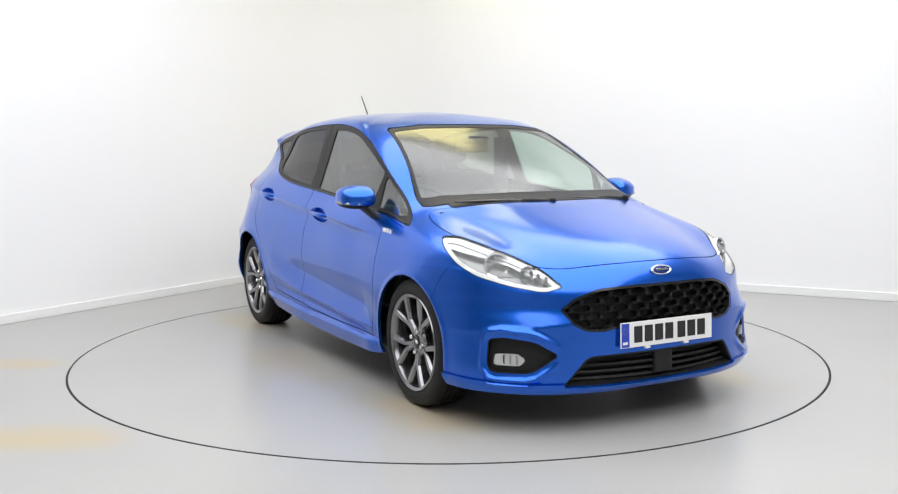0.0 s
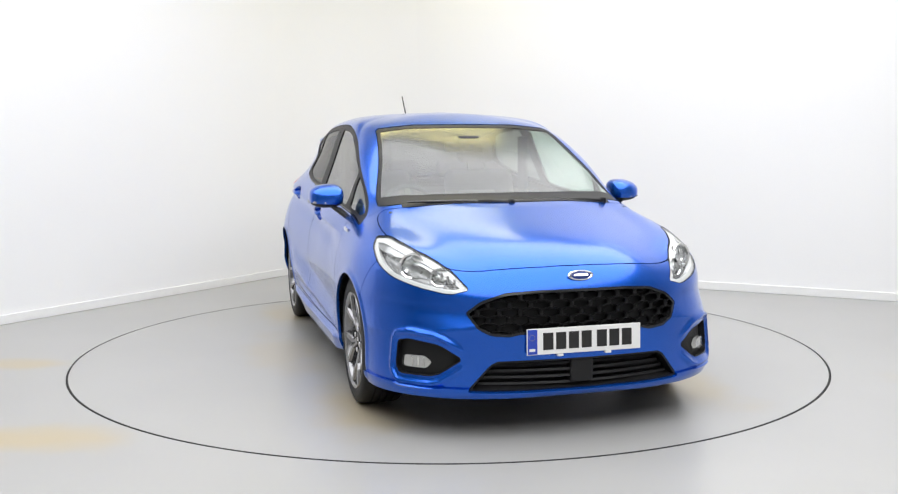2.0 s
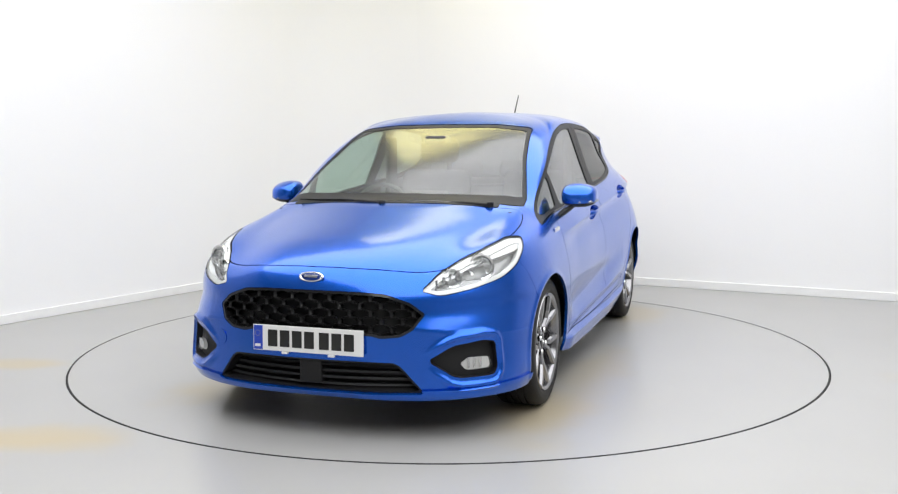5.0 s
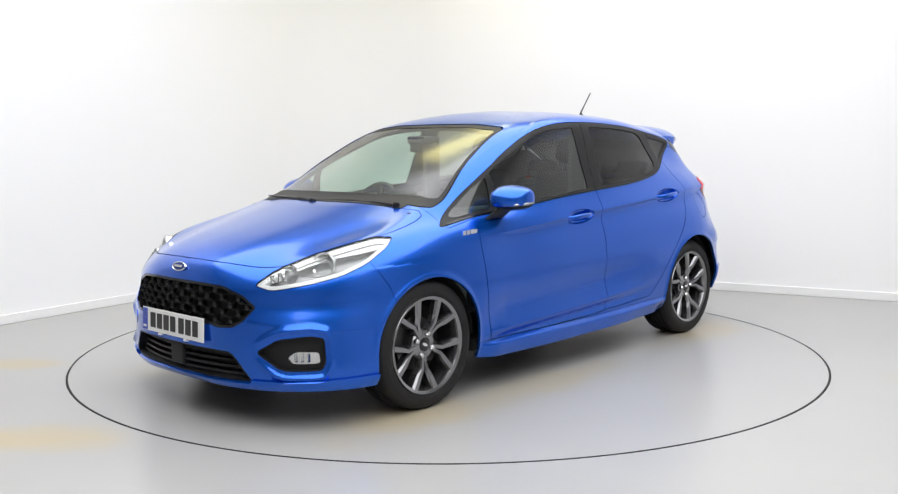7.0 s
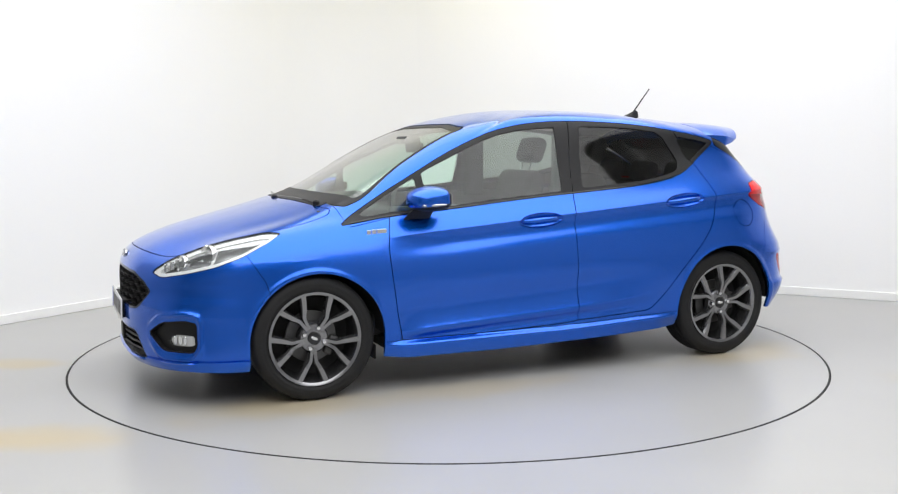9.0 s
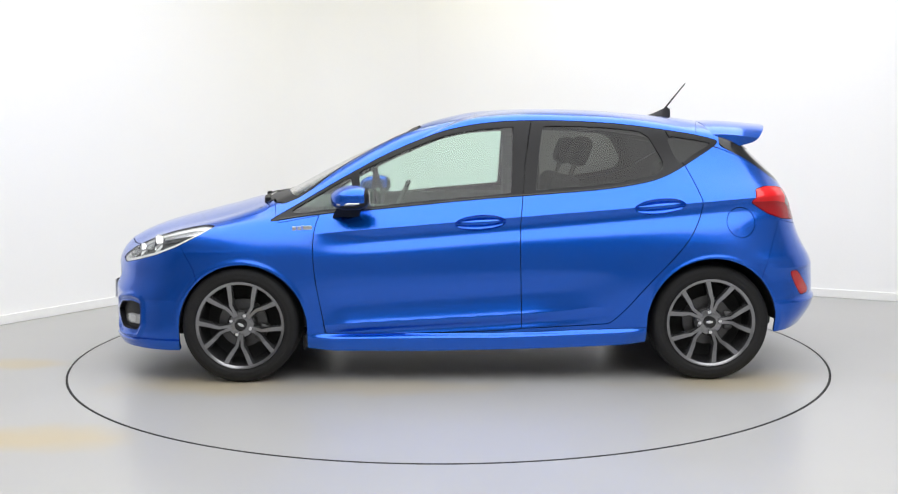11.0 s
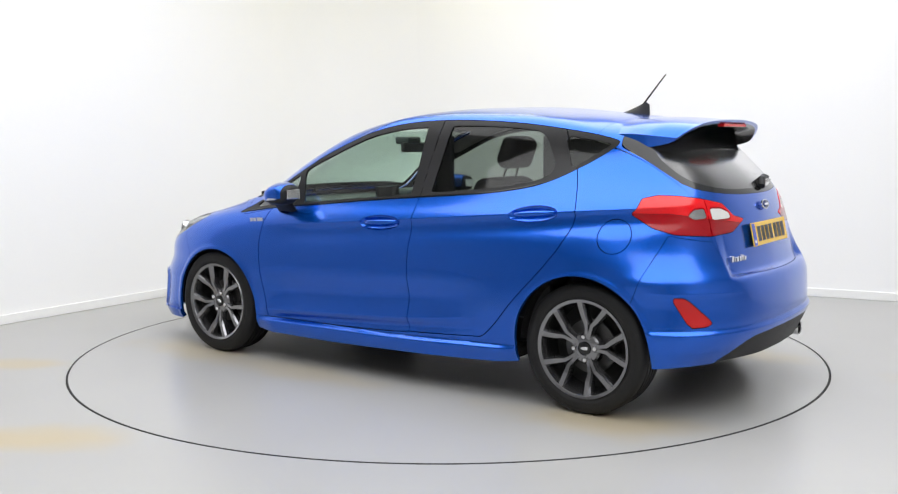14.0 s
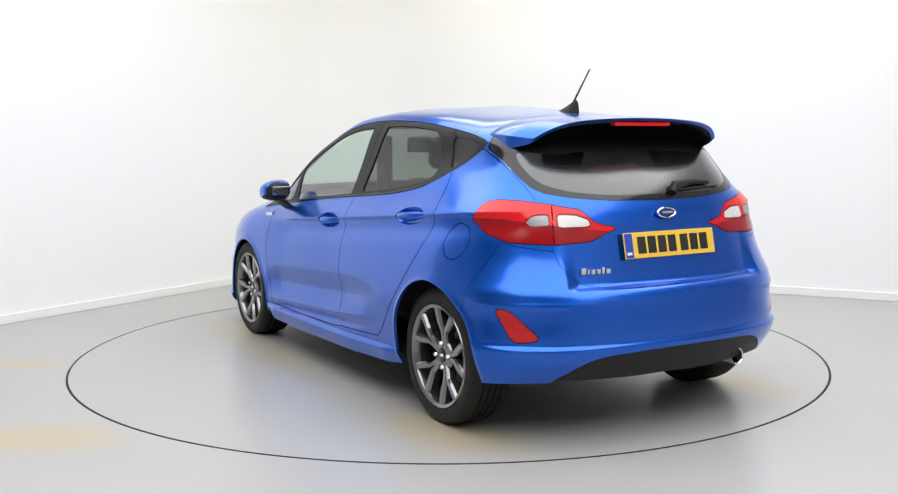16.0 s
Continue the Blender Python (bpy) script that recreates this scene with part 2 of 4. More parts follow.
# bottom edge
line((2.03, 0, .185), (2.02, .25, .183), (1.96, .48, .18), (1.84, .68, .183), (1.62, .80, .18), (1.25, .83, .185), (.88, .815, .188), (.3, .82, .183),
     (-.25, .82, .192), (-.8, .805, .205), (-1.25, .82, .23), (-1.55, .79, .255), (-1.72, .63, .265), (-1.80, .47, .27), (-1.86, .22, .27), (-1.87, 0, .27))
# front lip and sill bulge
line((2.075, 0, .21), (2.06, .25, .208), (2.005, .48, .205), (1.885, .70, .21), (1.64, .835, .22), (1.25, .855, .24), (.87, .845, .245), (.3, .85, .245),
     (-.25, .85, .25), (-.8, .85, .26), (-1.25, .85, .28), (-1.57, .82, .31), (-1.77, .655, .33), (-1.86, .47, .34), (-1.905, .22, .35), (-1.915, 0, .35))
# above the sill
line((2.06, 0, .26), (2.05, .25, .26), (1.985, .48, .26), (1.865, .68, .27), (1.63, .82, .29), (1.25, .85, .30), (.86, .835, .30), (.3, .835, .295),
     (-.25, .835, .30), (-.8, .838, .31), (-1.25, .85, .34), (-1.58, .825, .37), (-1.79, .665, .39), (-1.875, .48, .40), (-1.92, .22, .41), (-1.93, 0, .41))
# lower doors
line((2.07, 0, .40), (2.06, .25, .40), (1.99, .48, .40), (1.87, .67, .41), (1.63, .815, .42), (1.25, .862, .43), (.84, .85, .42), (.3, .848, .42),
     (-.25, .846, .42), (-.8, .848, .43), (-1.25, .862, .45), (-1.58, .825, .46), (-1.79, .665, .47), (-1.875, .48, .48), (-1.915, .22, .48), (-1.925, 0, .48))
# mid doors
line((2.075, 0, .55), (2.06, .25, .55), (1.98, .48, .55), (1.85, .66, .55), (1.62, .80, .55), (1.25, .860, .57), (.84, .855, .56), (.3, .855, .56),
     (-.25, .850, .57), (-.8, .848, .58), (-1.25, .862, .60), (-1.58, .82, .60), (-1.785, .66, .60), (-1.87, .48, .605), (-1.905, .22, .61), (-1.915, 0, .61))
# under the shoulder
line((2.035, 0, .69), (2.01, .25, .685), (1.93, .47, .66), (1.80, .66, .665), (1.60, .785, .68), (1.25, .842, .70), (.845, .838, .71), (.3, .838, .71),
     (-.25, .83, .72), (-.8, .825, .735), (-1.25, .83, .75), (-1.56, .775, .75), (-1.74, .62, .73), (-1.80, .48, .70), (-1.835, .22, .69), (-1.845, 0, .69))
# bonnet's leading edge
line((1.985, 0, .735), (1.96, .25, .725), (1.875, .47, .70), (1.755, .645, .72), (1.56, .77, .745), (1.24, .822, .765), (.845, .818, .785), (.3, .82, .80),
     (-.25, .812, .82), (-.8, .80, .845), (-1.25, .795, .86), (-1.53, .745, .86), (-1.70, .60, .85), (-1.76, .46, .83), (-1.80, .22, .82), (-1.815, 0, .82))
# shoulder
line((1.885, 0, .785), (1.865, .24, .777), (1.79, .46, .752), (1.68, .62, .772), (1.50, .745, .795), (1.22, .79, .815), (.845, .80, .825), (.3, .81, .84),
     (-.25, .80, .87), (-.8, .785, .905), (-1.25, .775, .935), (-1.53, .732, .94), (-1.675, .605, .93), (-1.725, .46, .92), (-1.77, .22, .915), (-1.785, 0, .915))
# bonnet's middle
line((1.60, 0, .858), (1.58, .23, .853), (1.53, .43, .838), (1.45, .585, .828), (1.34, .70, .838), (1.15, .752, .85), (.84, .775, .862), (.3, .785, .885),
     (-.25, .778, .915), (-.8, .758, .955), (-1.22, .735, 1.0), (-1.49, .685, 1.01), (-1.62, .585, 1.005), (-1.685, .45, .995), (-1.73, .22, .985), (-1.745, 0, .985))
# belt line
line((1.22, 0, .955), (1.20, .23, .952), (1.15, .42, .945), (1.10, .56, .937), (1.06, .64, .92), (1.02, .70, .892), (.82, .745, .895), (.3, .755, .932),
     (-.25, .75, .975), (-.8, .72, 1.03), (-1.18, .672, 1.08), (-1.44, .632, 1.085), (-1.575, .560, 1.065), (-1.655, .45, 1.04), (-1.705, .22, 1.03), (-1.72, 0, 1.03))
# middle of the glass
line((.80, 0, 1.16), (.79, .21, 1.157), (.76, .39, 1.148), (.735, .51, 1.14), (.70, .585, 1.14), (.60, .672, 1.125), (.40, .69, 1.12), (.1, .686, 1.13),
     (-.28, .68, 1.15), (-.78, .655, 1.17), (-1.12, .61, 1.185), (-1.34, .596, 1.19), (-1.472, .562, 1.18), (-1.552, .44, 1.158), (-1.59, .21, 1.155), (-1.61, 0, 1.155))
# top of the glass
line((.33, 0, 1.362), (.33, .2, 1.36), (.335, .36, 1.352), (.34, .47, 1.338), (.345, .53, 1.322), (.30, .612, 1.28), (.15, .605, 1.33), (-.05, .597, 1.36),
     (-.3, .592, 1.368), (-.75, .588, 1.35), (-1.05, .575, 1.315), (-1.25, .574, 1.285), (-1.40, .552, 1.262), (-1.445, .43, 1.265), (-1.45, .2, 1.27), (-1.46, 0, 1.27))
# roof rail
line((.20, 0, 1.402), (.20, .19, 1.398), (.205, .34, 1.39), (.21, .44, 1.375), (.20, .505, 1.362), (.14, .56, 1.355), (.03, .56, 1.383), (-.12, .548, 1.402),
     (-.33, .54, 1.41), (-.73, .53, 1.393), (-.98, .52, 1.36), (-1.15, .505, 1.338), (-1.28, .48, 1.332), (-1.31, .36, 1.348), (-1.32, .18, 1.362), (-1.33, 0, 1.365))
# roof
line((.02, 0, 1.436), (.02, .13, 1.434), (.02, .23, 1.428), (.01, .30, 1.422), (0, .34, 1.416), (-.04, .36, 1.418), (-.12, .36, 1.426), (-.22, .355, 1.434),
     (-.36, .35, 1.438), (-.65, .345, 1.43), (-.82, .335, 1.414), (-.93, .32, 1.402), (-1.0, .28, 1.40), (-1.04, .21, 1.403), (-1.06, .11, 1.406), (-1.07, 0, 1.407))
ridge = [-.15, -.15, -.16, -.17, -.18, -.2, -.25, -.31, -.4, -.58, -.68, -.75, -.8, -.83, -.84, -.85]
line(*[(x, 0, 1.454 - .10 * (x + .38) ** 2) for x in ridge])


def glide(knots, values, at):
    """Monotone cubic through values (n, ...) at the knots."""
    h = np.diff(knots)
    shape = (-1,) + (1,) * (values.ndim - 1)
    h = h.reshape(shape)
    d = np.diff(values, axis=0) / h
    m = np.zeros_like(values)
    w1, w2 = 2 * h[1:] + h[:-1], h[1:] + 2 * h[:-1]
    same = d[1:] * d[:-1] > 0
    safe = np.where(same, d[1:], 1), np.where(same, d[:-1], 1)
    m[1:-1] = np.where(same, (w1 + w2) / (w1 / safe[1] + w2 / safe[0]), 0)
    m[0], m[-1] = d[0], d[-1]
    i = np.clip(np.searchsorted(knots, at, side="right") - 1, 0, len(knots) - 2)
    hh = (knots[i + 1] - knots[i])
    s = ((at - knots[i]) / hh).reshape(shape)
    hh = hh.reshape(shape)
    a, b = values[i], values[i + 1]
    return (a * (1 + 2 * s) * (1 - s) ** 2 + b * s * s * (3 - 2 * s) + m[i] * hh * s * (1 - s) ** 2 + m[i + 1] * hh * s * s * (s - 1))


def soften(pts, rounds=2, keep=.25):
    """Cut the corners of an outline."""
    p = np.array(pts, float)
    for _ in range(rounds):
        q = np.roll(p, -1, 0)
        p = np.stack([p * (1 - keep) + q * keep, p * keep + q * (1 - keep)], 1).reshape(-1, 2)
    return p


def inside_of(outline):
    """Signed distance to an outline: below zero within."""
    a = np.asarray(outline, float)
    b = np.roll(a, -1, 0)

    def f(u, v):
        out = np.full(u.shape, 1.0)
        lo, hi = a.min(0) - .08, a.max(0) + .08
        near = (u > lo[0]) & (u < hi[0]) & (v > lo[1]) & (v < hi[1])
        p = np.stack([u[near], v[near]], 1)[:, None]
        e = (b - a)[None]
        w = p - a[None]
        k = np.clip((w * e).sum(2) / np.maximum((e * e).sum(2), 1e-12), 0, 1)
        d = np.sqrt((((w - e * k[..., None]) ** 2).sum(2)).min(1))
        up = (a[None, :, 1] <= p[..., 1]) != (b[None, :, 1] <= p[..., 1])
        dy = np.where(np.abs(e[..., 1]) < 1e-12, 1e-12, e[..., 1])
        cross = up & (p[..., 0] < a[None, :, 0] + (p[..., 1] - a[None, :, 1]) * e[..., 0] / dy)
        out[near] = np.where(cross.sum(1) % 2 == 1, -d, d)
        return out
    return f


def finer(g):
    """Twice the rows, on a smooth curve through the old ones."""
    p = np.concatenate([2 * g[:1] - g[1:2], g, 2 * g[-1:] - g[-2:-1]])
    out = np.empty((2 * len(g) - 1, *g.shape[1:]))
    out[::2], out[1::2] = g, (9 * (p[1:-2] + p[2:-1]) - p[:-3] - p[3:]) / 16
    return out


FOG = soften([(-1.04, .41), (-1.13, .422), (-1.33, .405), (-1.475, .345), (-1.31, .268), (-1.06, .268), (-1.03, .30)], 1, .12)


def body_grid(nu=284, nv=150):
    p = np.stack(LINES)                                        # lines, stations, xyz
    ku = np.concatenate([[0], np.cumsum(np.linalg.norm(np.diff(p[:9], axis=1), axis=2).mean(0))])
    kv = np.concatenate([[0], np.cumsum(np.linalg.norm(np.diff(p, axis=0), axis=2).mean(1))])
    a = glide(ku, p.swapaxes(0, 1), np.linspace(0, ku[-1], nu))   # nu, lines, xyz
    g = glide(kv, a.swapaxes(0, 1), np.linspace(0, kv[-1], nv))   # nv, nu, xyz
    for _ in range(28):                                           # fair the surface
        q = g.copy()
        q[1:-1] += .25 * (g[2:] + g[:-2] - 2 * g[1:-1])
        r = q.copy()
        r[:, 1:-1] += .25 * (q[:, 2:] + q[:, :-2] - 2 * q[:, 1:-1])
        mirror = q[:, [1, -2]] * (1, -1, 1)
        r[:, [0, -1]] += .25 * (q[:, [1, -2]] + mirror - 2 * q[:, [0, -1]])
        r[0], r[-1] = g[0], g[-1]
        g = r
    g = finer(finer(g).swapaxes(0, 1)).swapaxes(0, 1).copy()
    g[:, [0, -1], 1] = 0
    g[-1, :, 1] = 0
    x, y, z = g[..., 0], g[..., 1], g[..., 2]
    low = np.clip((1.12 - z) / .2, 0, 1)
    ease = lambda s: np.clip(s, 0, 1) ** 2 * (3 - 2 * np.clip(s, 0, 1))
    waist = ease((-.2 - x) / .7) * (1 - .7 * ease((-1.3 - x) / .25))
    g[..., 1] *= 1 + .042 * ease((.1 - x) / 1.2) - .025 * waist * ease((.5 - z) / .3)
    g[..., 1] *= 1 - .014 * np.exp(-((x + 1.2) / .28) ** 2) * ease((.75 - z) / .2) + .010 * ease((x - .5) / .4) * ease((.85 - z) / .2)
    corner = np.clip((-1.28 - x) / .3, 0, 1) * np.clip((y - .35) / .3, 0, 1)
    g[..., 1] -= .008 * corner * corner * (3 - 2 * corner) * low
    g[..., 1] += .012 * ease((-1.35 - x) / .2) * np.exp(-((z - .93) / .10) ** 2) * ease(y / .6)
    side = np.clip((y - .55) / .15, 0, 1) * np.clip((1.9 - x) / .3, 0, 1) * np.clip((x + 1.85) / .25, 0, 1)
    # shoulder crease that rises along the doors, undercut below
    d = z - (.846 - .075 * x)
    g[..., 1] += side * ease((.95 - x) / .5) * (.014 * np.where(d > 0, np.exp(-d / .045), np.exp(d / .014)) - .013 * np.exp(-((d + .060) / .045) ** 2))
    # sharp lower door ridge with a hollow above it
    d = z - (.345 - .05 * x + .05 * np.clip(-x, 0, 1) ** 2)
    door = side * np.clip((.86 - x) / .2, 0, 1) * np.clip((x + .75) / .45, 0, 1)
    g[..., 1] += door * (.014 * np.exp(-np.abs(d) / .028) - .020 * np.exp(-((d - .11) / .070) ** 2) - .012 * np.exp(-((d + .045) / .022) ** 2))
    # side skirt that stands out under the doors
    skirt = side * ease((.93 - x) / .20) * ease((x + .96) / .22)
    g[..., 1] += skirt * .026 * ease((.262 + .033 * np.clip(-x - .1, 0, 2) - z) / .024)
    g[..., 2] -= skirt * .014 * ease((.235 - z) / .05)
    # flared wheel arches
    for cx, cz in ((1.225, .295), (-1.235, .31)):
        r = np.hypot(x - cx, z - cz)
        g[..., 1] += side * (z > .2) * (.006 * np.exp(-((r - .342) / .014) ** 2))
    # flatter windscreen and roof, fuller rear window
    sunk = .024 * ease((z - .93) / .08) * (1 - .6 * ease((z - 1.30) / .12)) * np.clip(1 - (y / .60) ** 2, 0, 1) * ease((x + .1) / .4)
    g[..., 0] -= .42 * sunk
    g[..., 2] -= .90 * sunk + .006 * ease((z - 1.36) / .06)
    g[..., 0] -= .018 * ease((-1.33 - x) / .12) * np.exp(-((z - 1.05) / .13) ** 2)
    # crest of the front wings beside the bonnet
    crest = np.exp(-((y - .66) / .09) ** 2) * ease((x - .85) / .25) * ease((1.95 - x) / .25) * ease((z - .68) / .08)
    g[..., 2] += .011 * crest
    # step under the tailgate, crease and flank of the rear bumper
    tail = np.clip((-1.5 - x) / .1, 0, 1)
    d = z - .650
    g[..., 0] += tail * np.clip((.55 - y) / .06, 0, 1) * .038 / (1 + np.exp(np.clip(-d / .004, -50, 50))) * np.exp(-np.clip(d, 0, 1) / .10)
    hip = np.clip((-1.40 - x) / .12, 0, 1) * np.clip((y - .3) / .3, 0, 1)
    g[..., 1] += hip * (.008 * np.exp(-((z - .635) / .035) ** 2) - .004 * np.exp(-((z - .745) / .065) ** 2) - .010 * np.exp(-((z - .52) / .06) ** 2))
    # lower lip of the rear bumper and the brow over its reflectors
    g[..., 0] -= np.clip((-1.5 - x) / .1, 0, 1) * .014 * ease((.432 - z) / .022)
    g[..., 1] += np.clip((-1.50 - x) / .22, 0, 1) * ease((y - .3) / .3) * (.012 * ease((.432 - z) / .022) + .012 * np.exp(-np.abs(z - .592) / .012))
    # hollow over the fog lamps and the crease under the headlamps
    nose = np.clip((x - 1.45) / .15, 0, 1) * np.clip((y - .3) / .25, 0, 1)
    g[..., 0] += nose * (.008 * np.exp(-np.abs(z - (.475 - .12 * (y - .5))) / .02) - .018 * np.exp(-((z - .545) / .05) ** 2))
    away = inside_of(FOG)(y - x, z)
    ring = .015 * np.exp(-((away - .032) / .012) ** 2) * (x > 1.1) * ease((y - x + 1.50) / .14)
    g[..., 0] += .72 * ring
    g[..., 1] += .69 * ring
    # raised middle of the bonnet
    hood = np.clip((x - 1.15) / .2, 0, 1) * np.clip((1.95 - x) / .2, 0, 1) * (z > .7)
    g[..., 2] += hood * .006 * (1 / (1 + np.exp((y - (.58 - .25 * (x - 1.15))) / .03)) - .5)
    return g

# ---------------------------------------------------------------- cutting the body into panels
def clip(A, F, f):
    """The part of a triangle mesh where f <= 0; A holds places and normals by row."""
    s = f <= 0
    n = s[F].sum(1)
    faces, extra = [F[n == 3]], []
    count = len(A)
    keys_all, made = [], []
    for want, flag in ((1, True), (2, False)):
        T = F[n == want]
        if not len(T):
            continue
        first = np.argmax(s[T] == flag, axis=1)
        T = np.take_along_axis(T, (first[:, None] + np.arange(3)) % 3, 1)
        made.append((want, T))
    if made:
        pairs = np.concatenate([np.concatenate([T[:, [0, 1]], T[:, [0, 2]]]) for _, T in made])
        pairs = np.sort(pairs, 1)
        uniq, back = np.unique(pairs, axis=0, return_inverse=True)
        back = back.reshape(-1)
        i, j = uniq.T
        k = (f[i] / (f[i] - f[j]))[:, None]
        extra = A[i] * (1 - k) + A[j] * k
        at = 0
        for want, T in made:
            m = len(T)
            ab, ac = count + back[at:at + m], count + back[at + m:at + 2 * m]
            at += 2 * m
            if want == 1:
                faces.append(np.stack([T[:, 0], ab, ac], 1))
            else:
                faces.append(np.stack([ab, T[:, 1], T[:, 2]], 1))
                faces.append(np.stack([ab, T[:, 2], ac], 1))
        A = np.concatenate([A, extra])
    F = np.concatenate(faces)
    used = np.unique(F)
    back = np.zeros(len(A), int)
    back[used] = np.arange(len(used))
    return A[used], back[F]


def carve(mesh, f, gap=.0022):
    """Split a mesh into what lies within f and the rest, with a joint between."""
    A, F = mesh
    v = f(A[:, 0], A[:, 1], A[:, 2])
    return clip(A, F, v + gap), clip(A, F, gap - v)


def flip(mesh):
    A, F = mesh
    return A * (1, -1, 1, 1, -1, 1), F[:, ::-1]


def whole(mesh):
    """Both halves, welded along the middle."""
    A, F = mesh
    B, G = flip(mesh)
    mid = np.abs(A[:, 1]) < 1e-6
    back = np.where(mid, np.arange(len(A)), np.arange(len(A)) + len(A))
    return np.concatenate([A, B]), np.concatenate([F, back[G]])


def panel(name, mesh, material, parent, label="", shift=0.0, depth=.014):
    """A panel with turned-in edges."""
    A, F = mesh
    if not len(F):
        return None
    P, N = A[:, :3] + A[:, 3:] * shift, A[:, 3:]
    edges = np.concatenate([F[:, [0, 1]], F[:, [1, 2]], F[:, [2, 0]]])
    key = np.sort(edges, 1)
    _, inv, cnt = np.unique(key, axis=0, return_inverse=True, return_counts=True)
    rim = edges[cnt[inv.reshape(-1)] == 1]
    verts, faces = P, F.tolist()
    if depth and len(rim):
        used = np.unique(rim)
        back = np.zeros(len(P), int)
        back[used] = np.arange(len(used))
        verts = np.concatenate([P, P[used], P[used] - N[used] * depth])
        o1, o2 = len(P), len(P) + len(used)
        i, j = back[rim[:, 0]], back[rim[:, 1]]
        faces += np.stack([o1 + j, o1 + i, o2 + i, o2 + j], 1).tolist()
    return mesh_object(name, verts, faces, material, parent, label)


def pair(name, mesh, material, parent, label="", shift=0.0, depth=.014):
    """The same panel on the left and on the right side."""
    return panel(name, mesh, material, parent, label, shift, depth), panel(name, flip(mesh), material, parent, label, shift, depth)


def skin(g):
    nv, nu = g.shape[:2]
    du = np.gradient(g, axis=1)
    du[:, 0, [0, 2]] = 0
    du[:, -1, [0, 2]] = 0
    dv = np.gradient(g, axis=0)
    n = np.cross(du, dv)
    size = np.linalg.norm(n, axis=2, keepdims=True)
    n = np.where(size > 1e-9, n / np.maximum(size, 1e-9), (0, 0, 1.0))
    n[-1] = n[-2]
    n[:, [0, -1], 1] = 0
    i = np.arange(nv * nu).reshape(nv, nu)
    a, b, c, d = i[:-1, :-1].ravel(), i[:-1, 1:].ravel(), i[1:, 1:].ravel(), i[1:, :-1].ravel()
    F = np.concatenate([np.stack([a, b, c], 1), np.stack([a, c, d], 1)])
    return np.concatenate([g.reshape(-1, 3), n.reshape(-1, 3)], 1), F


car = tagged(new("car"), "bright metallic blue five-door hatchback on the turntable", "car")
SHAPE = body_grid()
SKIN = skin(SHAPE)
rest = SKIN

side_of = lambda outline: (lambda g: lambda x, y, z: g(x, z))(inside_of(outline))
front_of = lambda outline: (lambda g: lambda x, y, z: np.where(x > .2, g(y, z), 1.0))(inside_of(outline))
rear_of = lambda outline: (lambda g: lambda x, y, z: np.where(x < -1.0, g(y, z), 1.0))(inside_of(outline))
nose_of = lambda outline: (lambda g: lambda x, y, z: np.where(x > 1.1, g(y - x, z), 1.0))(inside_of(outline))
tail_of = lambda outline: (lambda g: lambda x, y, z: np.where(x < -1.2, g(x + y, z), 1.0))(inside_of(outline))


def arch(x, y, z):
    out = np.full(x.shape, 1.0)
    for cx, cz, r in ((1.218, .292, .337), (-1.226, .312, .338)):
        d = np.where(z > cz, np.hypot(x - cx, z - cz), np.abs(x - cx)) - r
        out = np.minimum(out, d)
    return np.where(y > .45, out, 1.0)


_, rest = carve(rest, arch, 0)
_, LINED = carve(skin(SHAPE[::2, ::2]), arch, 0)

# ---- glass
half_ws = [(-.3, .962), (.25, .957), (.547, .950), (.66, .935), (.655, .965), (.615, 1.07), (.579, 1.16), (.548, 1.25), (.526, 1.322), (.50, 1.336), (.303, 1.356), (-.3, 1.362)]
screen_f = front_of(half_ws)
screen, rest = carve(rest, screen_f)
dlo_line = soften([(1.085, .846), (1.04, .876), (.942, .931), (.785, 1.023), (.631, 1.108), (.479, 1.190), (.327, 1.256), (.175, 1.313), (.021, 1.346), (-.131, 1.363),
                   (-.284, 1.368), (-.435, 1.367), (-.585, 1.360), (-.734, 1.350), (-.883, 1.334), (-1.03, 1.312), (-1.178, 1.288), (-1.285, 1.262), (-1.305, 1.248), (-1.265, 1.213),
                   (-1.174, 1.158), (-1.055, 1.092), (-.968, 1.056), (-.88, 1.034), (-.735, 1.011), (-.589, .996), (-.295, .975), (.004, .954), (.308, .926), (.618, .897), (.807, .884), (1.03, .852)], 1)
dlo_poly = side_of(dlo_line)
pillar_z, pillar_y = np.array([.8, .90, 1.13, 1.29, 1.36, 1.5]), np.array([.70, .685, .632, .58, .50, .45])
dlo_f = lambda x, y, z: np.maximum(dlo_poly(x, y, z), np.where(x > -.2, np.interp(z, pillar_z, pillar_y), .45) - y)
dlo, rest = carve(rest, dlo_f, .0015)
WIDE, OUT = 1.044, (.030, 0)                          # the tail's width
REAR_GLASS = soften([(-.4, 1.0), (0, 1.0), (.2, 1.001), (.341, 1.01), (.45, 1.022), (.552, 1.045), (.579, 1.11), (.586, 1.17), (.586, 1.235), (.565, 1.30), (-.4, 1.32)], 1) * (WIDE, 1)
rear_glass_g = rear_of(REAR_GLASS)
rear_glass_f = lambda x, y, z: np.maximum(rear_glass_g(x, y, z), x + 1.31)
rear_glass, rest = carve(rest, rear_glass_f, .0008)

